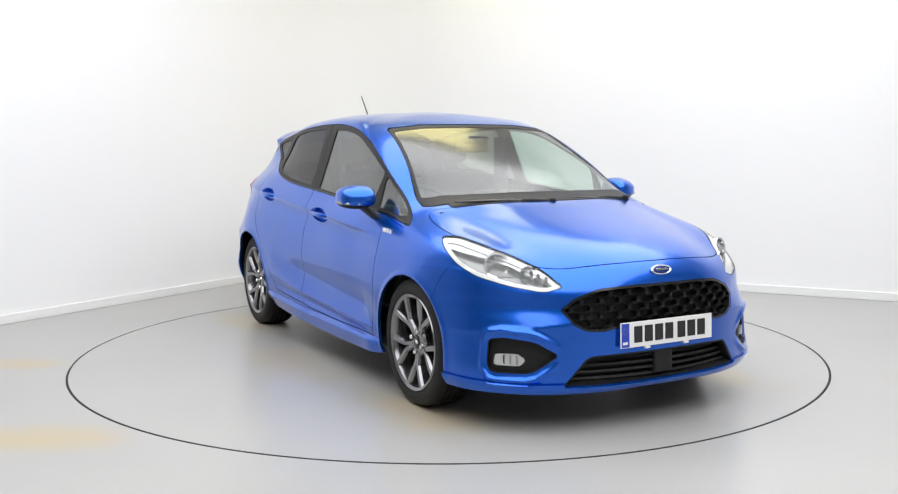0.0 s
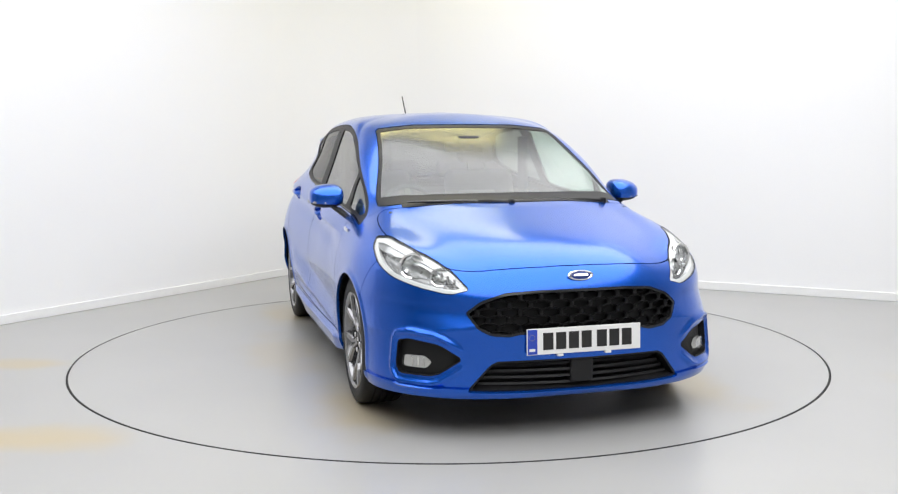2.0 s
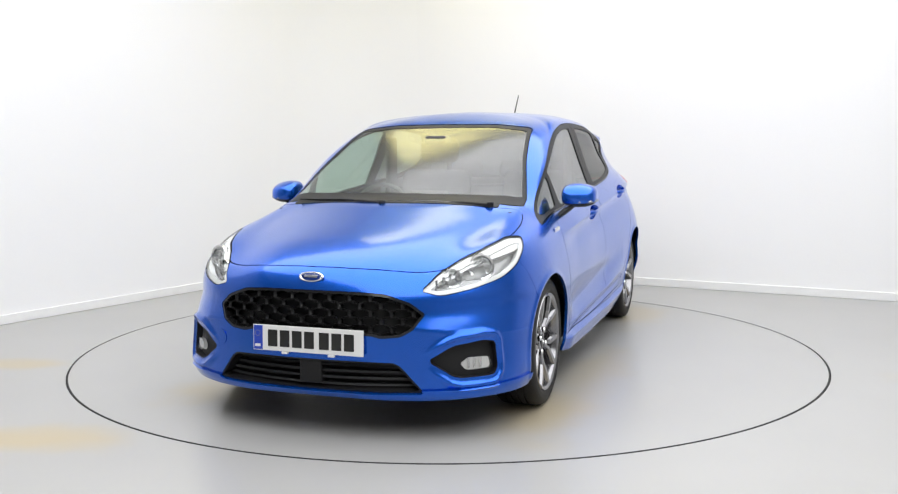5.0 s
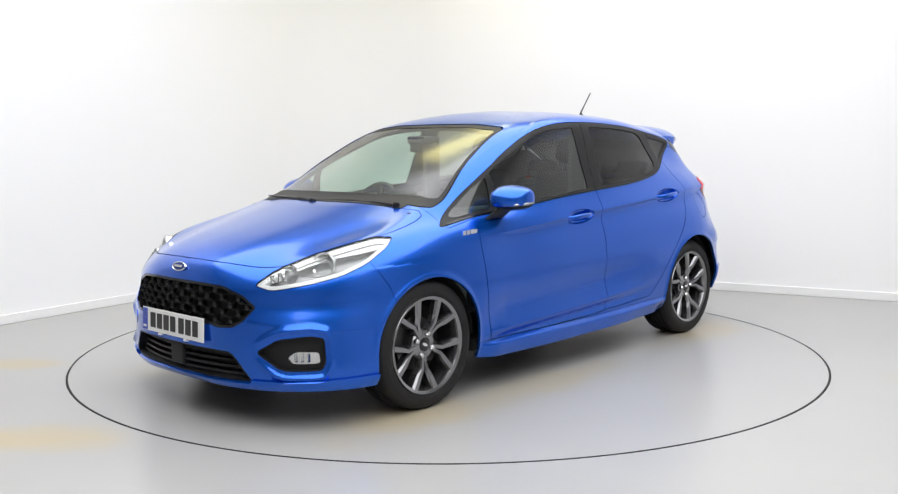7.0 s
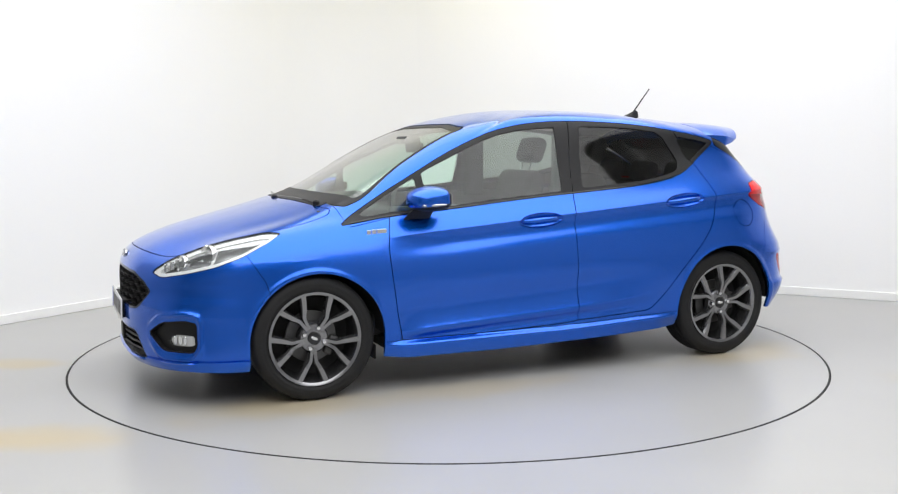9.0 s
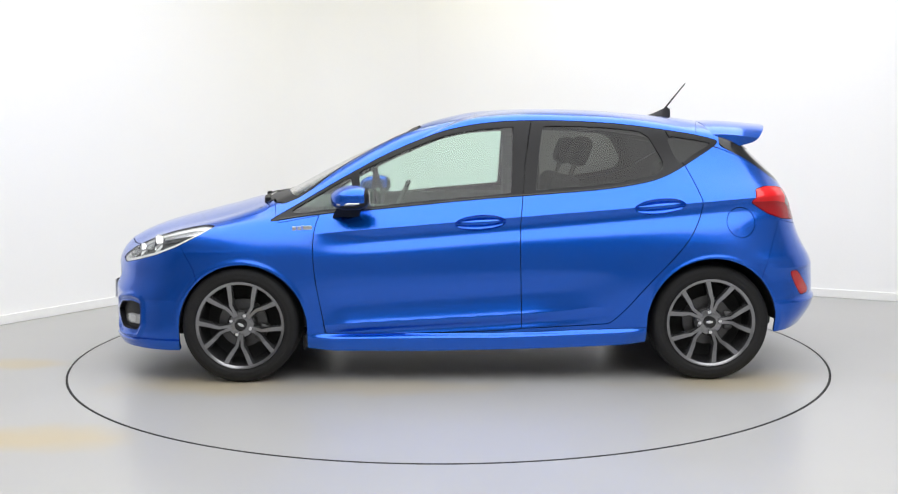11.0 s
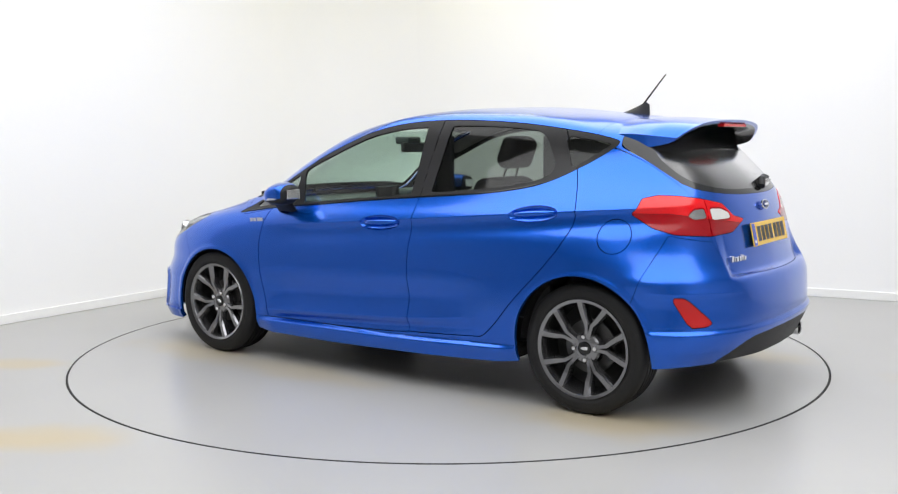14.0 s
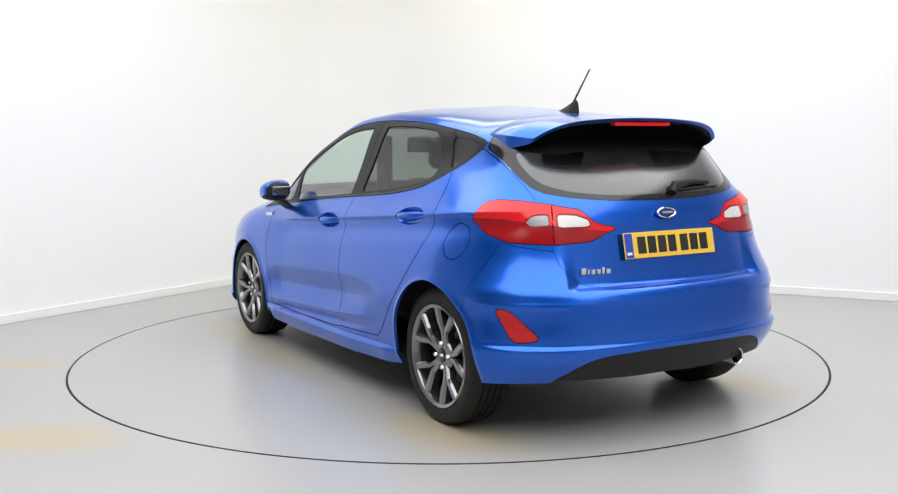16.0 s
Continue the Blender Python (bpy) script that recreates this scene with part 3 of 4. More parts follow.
# ---- lamps and grilles
HEAD = soften([(-1.485, .634), (-1.344, .70), (-1.135, .757), (-.93, .797), (-.74, .826), (-.625, .822), (-.66, .782), (-.785, .716), (-.94, .67), (-1.144, .637), (-1.37, .611)], 1, .14)
head, rest = carve(rest, nose_of(HEAD), .0012)
fog, rest = carve(rest, nose_of(FOG), 0)
GRILLE = soften([(-.3, .637), (.20, .634), (.33, .626), (.43, .59), (.488, .543), (.488, .533), (.45, .475), (.40, .447), (.32, .441), (.28, .452), (-.3, .452)], 1, .1)
grille_f = front_of(GRILLE)
grille, rest = carve(rest, grille_f, 0)
INTAKE = soften([(-.3, .342), (.365, .342), (.40, .325), (.49, .215), (.47, .207), (-.3, .207)], 1, .15)
intake, rest = carve(rest, front_of(INTAKE), 0)
TAIL = soften([(-.69, .932), (-.765, 1.000), (-.86, 1.014), (-.99, 1.010), (-1.155, .995), (-1.33, .970), (-1.425, .912), (-1.54, .892), (-1.40, .838), (-1.186, .830), (-.93, .842), (-.80, .872)], 1, .07) + OUT
tail, rest = carve(rest, tail_of(TAIL), .0018)
REFLECT = soften([(-.868, .575), (-.96, .575), (-1.145, .462), (-1.10, .446), (-.985, .442)], 1, .15) + OUT
reflector, rest = carve(rest, tail_of(REFLECT), .002)
DIFF = soften([(-.4, .392), (.15, .39), (.40, .380), (.48, .355), (.58, .275), (.60, .20), (-.4, .20)], 1, .2) * (WIDE, 1)
diffuser, rest = carve(rest, rear_of(DIFF), .001)

# ---- painted panels
HOOD = soften([(2.0, -.3), (1.985, 0), (1.97, .204), (1.928, .355), (1.855, .495), (1.79, .555), (1.67, .625), (1.52, .69), (1.38, .712), (1.2, .705), (1.085, .672), (1.13, .575), (1.20, .25), (1.22, 0), (1.22, -.3)], 1)
hood_g = inside_of(HOOD)
hood_f = lambda x, y, z: np.where(z > .66, hood_g(x, y), 1.0)
hood, rest = carve(rest, hood_f)
FDOOR = soften([(.815, .99), (.812, .90), (.838, .82), (.85, .714), (.837, .565), (.813, .412), (.792, .302), (.785, .262), (.76, .262), (.3, .262), (-.1, .272), (-.238, .284), (-.238, .295), (-.236, .366), (-.236, .456),
                (-.230, .664), (-.234, .839), (-.25, .97), (-.25, 1.03)], 1, .2)
fdoor, rest = carve(rest, side_of(FDOOR))
cups, cup_holes = [], []


def handle_cup(mesh, xm, zm, slope):
    """Cut an oval out of a door and press it in as a bowl."""
    away = lambda x, z: np.hypot((x - xm) / .134, (z - zm - slope * (x - xm)) / .041)
    f = lambda x, y, z: np.where(y > .5, (away(x, z) - 1) * .041, 1.0)
    (A, F), door = carve(mesh, f, 0)
    deep = .030 * np.sqrt(np.clip(1 - away(A[:, 0], A[:, 2]) ** 2, 0, 1))
    A = A.copy()
    A[:, :3] -= A[:, 3:] * deep[:, None]
    cups.append((A, F))
    cup_holes.append(f)
    return door


fdoor = handle_cup(fdoor, -.025, .836, -.05)
RDOOR = soften([(-.24, 1.04), (-.245, .97), (-.229, .839), (-.225, .664), (-.231, .456), (-.231, .366), (-.233, .295), (-.233, .284), (-.654, .307), (-.70, .312), (-.784, .391), (-.883, .509), (-1.025, .655), (-1.11, .757),
                (-1.165, .859), (-1.183, .93), (-1.154, 1.029), (-1.105, 1.15), (-1.0, 1.15)], 1, .2)
rdoor, rest = carve(rest, side_of(RDOOR))
rdoor = handle_cup(rdoor, -.957, .915, -.08)
fuel_f = lambda x, y, z: np.where(y > .5, np.hypot(x + 1.377, z - .832) - .076, 1.0)
fuel, rest_left = carve(rest, fuel_f, .0018)
GATE = soften([(-.4, .645), (.10, .645), (.33, .648), (.43, .660), (.505, .70), (.54, .76), (.552, .84), (.563, .99), (.572, 1.06), (.585, 1.11), (.590, 1.17), (.590, 1.25), (.58, 1.31), (.52, 1.372), (-.4, 1.45)], 1) * (WIDE, 1)
gate_g = rear_of(GATE)
gate_f = lambda x, y, z: np.maximum(gate_g(x, y, z), x + 1.235 - .25 * np.clip(y - .4, 0, .3))
gate, rest = carve(rest, gate_f, .0008)
_, rest_left = carve(rest_left, gate_f, .0008)
sill_f = lambda x, y, z: np.maximum(np.maximum(z - (.262 + .033 * np.clip(-x - .1, 0, 2)), np.abs(x + .005) - 1.0), .5 - y)
sill, rest = carve(rest, sill_f, .001)
_, rest_left = carve(rest_left, sill_f, .001)
FBUMP = [(2.4, .1), (1.45, .1), (1.45, .53), (1.47, .60), (1.545, .72), (1.60, .79), (2.4, .79)]
fbump_f = side_of(FBUMP)
fbump, rest = carve(rest, fbump_f, .0012)
_, rest_left = carve(rest_left, fbump_f, .0012)
FEND = [(1.62, .1), (1.62, .9), (1.09, .97), (1.065, .92), (1.05, .87), (1.03, .84), (.80, .88), (.82, .6), (.78, .1)]
fend_f = side_of(FEND)
fend, rest = carve(rest, fend_f, .0015)
_, rest_left = carve(rest_left, fend_f, .0015)
RBUMP = [(-2.2, .1), (-1.45, .1), (-1.47, .52), (-1.52, .66), (-1.60, .84), (-1.76, .80), (-1.8, .70), (-2.2, .70)]
rbump_f = side_of(RBUMP)
rbump, rest = carve(rest, rbump_f, .0012)
_, rest_left = carve(rest_left, rbump_f, .0012)

tow, _ = carve(fbump, lambda x, y, z: np.where(x > 1.5, np.hypot(y - .475, z - .395) - .034, 1.0), 0)
panel("tow_eye_cover", flip(tow), BLUE, car, "round blue tow eye cover", .0025, .003)
panel("bonnet", whole(hood), BLUE, car)
pair("front_door", fdoor, BLUE, car)
pair("rear_door", rdoor, BLUE, car)
bumper = panel("front_bumper", whole(fbump), BLUE, car)
lip, _ = carve(fbump, lambda x, y, z: np.maximum(z - .222 - .03 * np.clip(y - .55, 0, .4), 1.35 - x), 0)
panel("chin_spoiler", whole(lip), BLUE, bumper, "blue lower lip", .012, .014)
panel("rear_bumper", whole(rbump), BLUE, car)
pair("front_wing", fend, BLUE, car)
pair("side_skirt", sill, BLUE, car)
tailgate = panel("tailgate", whole(gate), BLUE, car)
A1, F1 = rest_left
A2, F2 = flip(rest)
panel("body_shell", (np.concatenate([A1, A2]), np.concatenate([F1, F2 + len(A1)])), BLUE, car)
flap = panel("fuel_flap", fuel, BLUE, car, "round blue fuel flap", -.001)
windscreen = panel("windscreen", whole(screen), SCREEN, car, "green-tinted windscreen", -.003, 0)
rear_window = panel("rear_window", whole(rear_glass), REARGLASS, car, "dark tinted rear window", -.003, 0)

# black surround of the windscreen and the rear window
inner_ws = front_of([(-.3, .998), (.25, .994), (.547, .988), (.634, .975), (.592, 1.09), (.556, 1.17), (.527, 1.255), (.507, 1.312), (.48, 1.32), (.303, 1.338), (-.3, 1.344)])
_, border = carve(screen, inner_ws, 0)
panel("windscreen_border", whole(border), TRIM, car, "black windscreen edge", -.001, .004)
inner_rw = rear_of(soften([(-.4, 1.025), (.2, 1.025), (.34, 1.033), (.45, 1.05), (.525, 1.08), (.545, 1.13), (.552, 1.18), (.535, 1.218), (.44, 1.205), (.32, 1.20), (.28, 1.212), (-.4, 1.215)], 1) * (WIDE, 1))
_, border = carve(rear_glass, inner_rw, 0)
panel("rear_window_border", whole(border), GLOSSBLACK, car, "black rear window edge", -.001, .004)

# side windows: charcoal frame with glass let into it
FW = soften([(.592, 1.112), (.62, 1.09), (.585, .935), (.57, .918), (.31, .945), (-.175, .985), (-.19, .99), (-.205, 1.325), (-.215, 1.335), (.0, 1.322), (.17, 1.288), (.32, 1.232), (.475, 1.165)], 1, .2)
QG = soften([(.975, .895), (.93, .925), (.79, 1.004), (.66, 1.075), (.648, 1.06), (.665, .93), (.68, .915), (.82, .902), (.93, .886)], 1, .2)
RW = soften([(-.36, 1.33), (-.385, 1.34), (-.58, 1.335), (-.73, 1.326), (-.91, 1.305), (-.99, 1.17), (-1.0, 1.13), (-.97, 1.085), (-.88, 1.06), (-.735, 1.035), (-.59, 1.02), (-.33, 1.0), (-.315, 1.01)], 1, .2)
TG = soften([(-1.02, 1.285), (-1.17, 1.262), (-1.262, 1.243), (-1.255, 1.235), (-1.165, 1.178), (-1.09, 1.135), (-1.075, 1.145)], 1, .2)
frame_mesh = dlo
for outline, material, name in ((FW, GLASS, "front_door_glass"), (QG, GLASS, "quarter_glass"), (RW, PRIVACY, "rear_door_glass"), (TG, PRIVACY, "rear_quarter_glass")):
    pane, frame_mesh = carve(frame_mesh, side_of(outline), 0)
    pair(name, pane, material, car, "dark privacy glass" if material is PRIVACY else "pale green glass", -.006, 0)
    if outline is TG:
        pair("pillar_trim", pane, CABIN, car, "dark pillar trim behind the glass", -.03, 0)
panel_back = frame_mesh
pair("frame_back", panel_back, LINER, car, "dark window frame backing", -.014, 0)
seam_f = side_of([(-.24, .9), (-.262, 1.131), (-.30, 1.37), (-.306, 1.37), (-.268, 1.131), (-.246, .9)])
_, frame_mesh = carve(frame_mesh, seam_f, 0)
seam_f = side_of([(-1.02, 1.32), (-1.115, 1.125), (-1.11, 1.08), (-1.104, 1.08), (-1.108, 1.125), (-1.012, 1.32)])
_, frame_mesh = carve(frame_mesh, seam_f, 0)
pair("window_frame", frame_mesh, TRIM, car, "charcoal window surround", -.001, .012)
# thin belt strip under the side windows
strip = side_of([(1.03, .850), (.807, .882), (.618, .895), (.308, .924), (.004, .952), (-.295, .973), (-.589, .994), (-.735, 1.009), (-.88, 1.032), (-.968, 1.054), (-.962, 1.060), (-.878, 1.040), (-.733, 1.018), (-.589, 1.003), (-.295, .982), (.004, .961), (.308, .933), (.618, .904), (.807, .891), (1.03, .858)])
belt, _ = carve(dlo, strip, 0)
pair("belt_strip", belt, GLOSSBLACK, car, "black belt moulding", .004, .006)

# dark shell behind the joints, with the windows left open
glassed = lambda x, y, z: np.minimum(np.minimum(dlo_f(x, y, z), screen_f(x, y, z)), rear_glass_f(x, y, z))
_, lined = carve(LINED, lambda x, y, z: glassed(x, y, z) - .004, 0)
_, lined = carve(lined, nose_of(HEAD), -.006)
for opening in (nose_of(FOG), grille_f, front_of(INTAKE), *cup_holes):
    _, lined = carve(lined, opening, -.004)
roof_in, lower_in = carve(lined, lambda x, y, z: 1.2 - z, 0)
panel("inner_shell", whole(lower_in), LINER, car, "dark inner shell", -.015, 0)
panel("roof_lining", whole(roof_in), LINING, car, "pale fabric roof lining", -.02, 0)


# ---------------------------------------------------------------- lamps
def place_on_skin(x=None, y=None, z=None, front=True):
    """The body's surface: the x of a point of the nose or tail, or the y of one on the side."""
    A = SKIN[0]
    if x is None:
        d = (A[:, 1] - abs(y)) ** 2 + (A[:, 2] - z) ** 2 + np.where((A[:, 0] > .3) == front, 0, 9)
    else:
        d = (A[:, 0] - x) ** 2 + (A[:, 2] - z) ** 2
    i = int(np.argmin(d))
    return A[i, :3], A[i, 3:]


head_sd = inside_of(HEAD)
band = lambda a, b: (lambda x, y, z: np.maximum(head_sd(y - x, z) + a, -(head_sd(y - x, z) + b)))
for s in (1, -1):
    side = (lambda m: m) if s > 0 else flip
    lamp = panel("headlamp", side(head), LENS, car, "clear headlamp with white light guide", -.002, 0)
    panel("bezel", side(head), LAMPGREY, lamp, "grey inner bezel", -.045, 0)
    rim, _ = carve(head, band(0, .0022), 0)
    panel("seal", side(rim), GLOSSBLACK, lamp, "black seal", -.0005, .05)
    guide, inner = carve(head, band(.0024, .021), 0)
    panel("light_guide", side(guide), LIGHTGUIDE, lamp, "white light guide", -.009, .03)
    brow = nose_of([(-1.36, .70), (-1.135, .765), (-.93, .805), (-.62, .83), (-.64, .79), (-.80, .772), (-.98, .752), (-1.15, .72), (-1.30, .675)])
    top, inner = carve(inner, brow, 0)
    panel("brow", side(top), SILVER, lamp, "silver upper reflector", -.014, .03)
    for (x, y, z, r, name) in ((1.69, .655, .715, .052, "projector"), (1.80, .56, .675, .038, "indicator_bowl")):
        p, n = place_on_skin(y=y, z=z)
        c = Vector((p[0] - .046, y * s, z))
        ax = Vector((.93, .36 * s, .12)).normalized()
        m = Matrix.Translation(c) @ ax.to_track_quat("Y", "Z").to_matrix().to_4x4()
        part(name + "_ring", lathe([(r, -.02), (r * 1.12, .0), (r * 1.08, .012), (r * .92, .008), (r * .80, -.015), (r * .3, -.03), (.001, -.032)], 32, m=m), CHROME, lamp, "chrome ring", True)
        part(name + "_lens", lathe([(r * .78, -.006), (r * .7, .006), (r * .5, .018), (r * .25, .024), (.001, .026)], 32, m=m), LENS, lamp, "clear bulging lens", True)
    for k in range(4):
        y, z = .515 + .022 * k, .648 + .012 * k
        p, n = place_on_skin(y=y, z=z)
        part("reflector_fin", block((p[0] - .035, y * s - .004, z - .012), (p[0] - .016, y * s + .004, z + .026), .002), SILVER, lamp, "silver fin")

tail_clear = soften([(-1.218, .900), (-1.205, .950), (-1.30, .947), (-1.375, .927), (-1.39, .902)], 1, .12) + OUT
tail_smoke = soften([(-1.03, .922), (-1.07, .947), (-1.152, .951), (-1.166, .910), (-1.07, .906)], 1, .15) + OUT
split = tail_of(np.array([(-1.158, 1.05), (-1.166, 1.05), (-1.206, .8), (-1.198, .8)]) + OUT)
for s in (1, -1):
    side = (lambda m: m) if s > 0 else flip
    clear_f, smoke_f = tail_of(tail_clear), tail_of(tail_smoke)
    clear_rim, red = carve(tail, lambda x, y, z: clear_f(x, y, z) - .007, .0005)
    smoke_rim, red = carve(red, lambda x, y, z: smoke_f(x, y, z) - .006, .0005)
    clear, clear_rim = carve(clear_rim, clear_f, 0)
    smoke, smoke_rim = carve(smoke_rim, smoke_f, 0)
    _, red = carve(red, split, 0)
    upper, lower = carve(red, lambda x, y, z: .905 + .03 * np.clip((x + y + 1.17) / .3, -1, 1) - z, .0008)
    lamp = panel("tail_lamp", side(upper), RED, car, "red tail lamp", .0025, .03)
    panel("lower_lens", side(lower), RED_LOW, lamp, "deep red lower lens", .0015, .03)
    panel("reversing_lens", side(clear), CLEARLENS, lamp, "clear reversing lens", .0028, .02)
    panel("lens_rim", side(clear_rim), RED_LOW, lamp, "dark red rim of the clear lens", .001, .004)
    panel("lens_rim", side(smoke_rim), RED_LOW, lamp, "dark red rim of the smoky lens", .001, .004)
    panel("indicator_lens", side(smoke), LAMPGREY, lamp, "smoky silver indicator lens", .0022, .02)
    panel("lamp_back", side(tail), LINER, lamp, "dark lamp back", -.010, 0)
    panel("rear_reflector", side(reflector), DEEPRED, car, "red rear reflector", .001, .01)
    # fog lamp pocket
    pocket = panel("fog_lamp_pocket", side(fog), BLACK, car, "black plastic fog lamp surround", -.028, 0)
    rim_mesh = carve(fog, lambda x, y, z: -(inside_of(FOG)(y - x, z) + .004), 0)[0]
    panel("pocket_edge", side(rim_mesh), BLACK, pocket, "black edge", -.001, .03)
    lens_f = nose_of(soften([(-1.065, .30), (-1.075, .348), (-1.22, .350), (-1.275, .325), (-1.24, .298)], 1, .12))
    lens_mesh, _ = carve(fog, lens_f, 0)
    panel("fog_lamp", side(lens_mesh), LENS, pocket, "clear fog lamp", -.008, .02)
    panel("fog_reflector", side(lens_mesh), CLEARLENS, pocket, "bright fog lamp reflector", -.024, 0)
    for k in range(3):
        y = .652 + .020 * k
        p, n = place_on_skin(y=y, z=.325)
        part("fog_fin", block((p[0] - .026, s * y - .003, .305), (p[0] - .012, s * y + .003, .343), .001), CHROME, pocket, "chrome fin")

# ---------------------------------------------------------------- grilles
def nose_x(y, z):
    return 2.068 - .40 * y * y - 1.6 * np.clip(z - .56, 0, 1) ** 2


front_grille = panel("front_grille", whole(grille), BLACK, car, "black honeycomb grille", -.05, 0)
edge_mesh, _ = carve(grille, lambda x, y, z: -(grille_f(x, y, z) + .011), 0)
panel("grille_edge", whole(edge_mesh), GLOSSBLACK, front_grille, "black grille edge", -.002, .05)


def honeycomb():
    verts, tris = [], []
    w, h = .088, .044
    rows = 7
    for r in range(rows):
        for c in range(-7, 8):
            cy, cz = (c + .5 * (r % 2)) * w, .440 + r * h * .75
            a = len(verts)
            ring = [(-.5, -.28), (-.2, -.5), (.2, -.5), (.5, -.28), (.5, .28), (.2, .5), (-.2, .5), (-.5, .28)]
            for k, scale in ((0, 1.0), (1, .80)):
                verts += [(cy + w * u * scale, cz + h * v * scale - (.003 if k else 0)) for u, v in ring]
            for i in range(8):
                j = (i + 1) % 8
                tris += [(a + i, a + j, a + 8 + j), (a + i, a + 8 + j, a + 8 + i)]
    v = np.array(verts)
    P = np.zeros((len(v), 6))
    P[:, 1:3], P[:, 3] = v, 1
    P[:, 0] = nose_x(v[:, 0], v[:, 1]) - .012
    P[np.arange(len(v)) % 16 >= 8, 0] -= .010
    g = inside_of(np.concatenate([GRILLE[(GRILLE[:, 0] >= 0)], (GRILLE[(GRILLE[:, 0] >= 0)] * (-1, 1))[::-1]]))
    return clip(P, np.array(tris), g(v[:, 0], v[:, 1]) + .004)


panel("honeycomb", honeycomb(), BLACK, front_grille, "black honeycomb mesh", 0, .018)
intake_ob = panel("lower_intake", whole(intake), BLACK, car, "black lower air intake", -.06, 0)
edge_mesh, _ = carve(intake, lambda x, y, z: -(front_of(INTAKE)(x, y, z) + .008), 0)
panel("intake_edge", whole(edge_mesh), BLACK, intake_ob, "black intake edge", -.002, .06)
for k in range(4):
    z = .232 + .028 * k
    half = .455 - .85 * (z - .215)
    ys = np.linspace(-half, half, 25)
    bm = bmesh.new()
    rows = [[bm.verts.new((nose_x(y, z) - .02 - dx, y, z + dz)) for y in ys] for dx, dz in ((0, 0), (.004, .009), (.04, .011), (.04, -.002))]
    for a, b in zip(rows, rows[1:] + rows[:1]):
        for i in range(24):
            bm.faces.new((a[i], a[i + 1], b[i + 1], b[i]))
    part("slat", bm, BLACK, intake_ob, "", True)
part("radar_cover", block((2.0, -.052, .235), (2.058, .052, .338), .008), BLACK, intake_ob, "black radar cover")


# ---------------------------------------------------------------- plates and badges
def plate(name, m, material, label):
    """Number plate: the characters stand as plain bars."""
    ob = part(name, block((-.003, -.26, -.0555), (.003, .26, .0555), .002), material, car, label)
    ob.matrix_local = m
    part("blue_band", block((.0032, -.26 + .004, -.052), (.0042, -.214, .052)), PLATEBLUE, ob, "blue band")
    part("band_mark", block((.0043, -.250, -.040), (.0049, -.224, -.028)), PLATEWHITE, ob, "white mark")
    bm = bmesh.new()
    for k in range(14):
        a = 2 * math.pi * k / 14
        block((.0043, -.237 + .012 * math.cos(a) - .0015, .018 + .012 * math.sin(a) - .0015), (.0048, -.237 + .012 * math.cos(a) + .0015, .018 + .012 * math.sin(a) + .0015), bm=bm)
    part("band_ring", bm, SILVER, ob, "ring of dots")
    y = -.188
    for k in range(7):
        part("character_bar", block((.0032, y, -.036), (.0044, y + .046, .036), .0008), INK, ob, "plain black bar")
        y += .058 + (.012 if k == 3 else 0)
    return ob


plate("front_number_plate", pose(2.076, 0, .423, 0, -2, 0), PLATEWHITE, "white number plate with plain black bars")
plate("rear_number_plate", pose(-1.813, 0, .815, 0, -12, 180), PLATEYELLOW, "yellow number plate with plain black bars")
part("plate_plinth", block((2.02, -.21, .375), (2.071, .21, .465), .006), BLACK, car, "black plate holder")
for y in (-.11, .11):
    part("plate_clip", block((2.064, y - .014, .356), (2.082, y + .014, .367), .003), PLATEWHITE, car, "small white clip")


def oval_badge(name, m, a, b):
    ob = part(name, lathe([(.001, .0), (1.0, .0), (1.0, .006), (.88, .0095), (.78, .007)], 48, m=m @ pose(0, 0, 0, 0, 0, -90) @ Matrix.Diagonal((a, 1, b, 1))), CHROME, car, "oval chrome badge rim", True)
    part("badge_face", lathe([(.79, .0065), (.6, .0085), (.001, .0095)], 48, m=m @ pose(0, 0, 0, 0, 0, -90) @ Matrix.Diagonal((a, 1, b, 1))), OVAL, ob, "plain dark oval face", True)
    bm = block((.0098, -a * .55, -b * .22), (.0112, a * .55, b * .22), .0004)
    bm.transform(m)
    part("badge_bar", bm, CHROME, ob, "plain silver bar")
    return ob


oval_badge("front_badge", pose(2.026, 0, .687, 0, -24, 0), .058, .0225)
oval_badge("rear_badge", pose(-1.784, 0, .945, 0, -14, 180), .055, .024)
bm = bmesh.new()
widths, y = (.026, .009, .021, .018, .014, .022), .47
for k, w in enumerate(widths):
    p, n = place_on_skin(y=y - w / 2, z=.72, front=False)
    block((p[0] - .009, y - w, .707), (p[0] + .004, y, .734 if k in (0, 4) else .727), .001, bm=bm)
    y -= w + .006
name_ob = part("model_name_bars", bm, CHROME, car, "plain chrome bars of the model name")
for s in (1, -1):
    p, n = place_on_skin(x=.955, z=.81)
    bm = bmesh.new()
    for k, w in enumerate((.022, .022, .05)):
        x = .955 - (.0, .027, .054)[k]
        block((x - w, -.003, .80 + .002 * k), (x, .003, .822 + .002 * k), .001, bm=bm)
    o = part("wing_badge", bm, CHROME, car, "small silver trim badge bars")
    o.matrix_local = pose(0, s * (p[1] + .001), 0)


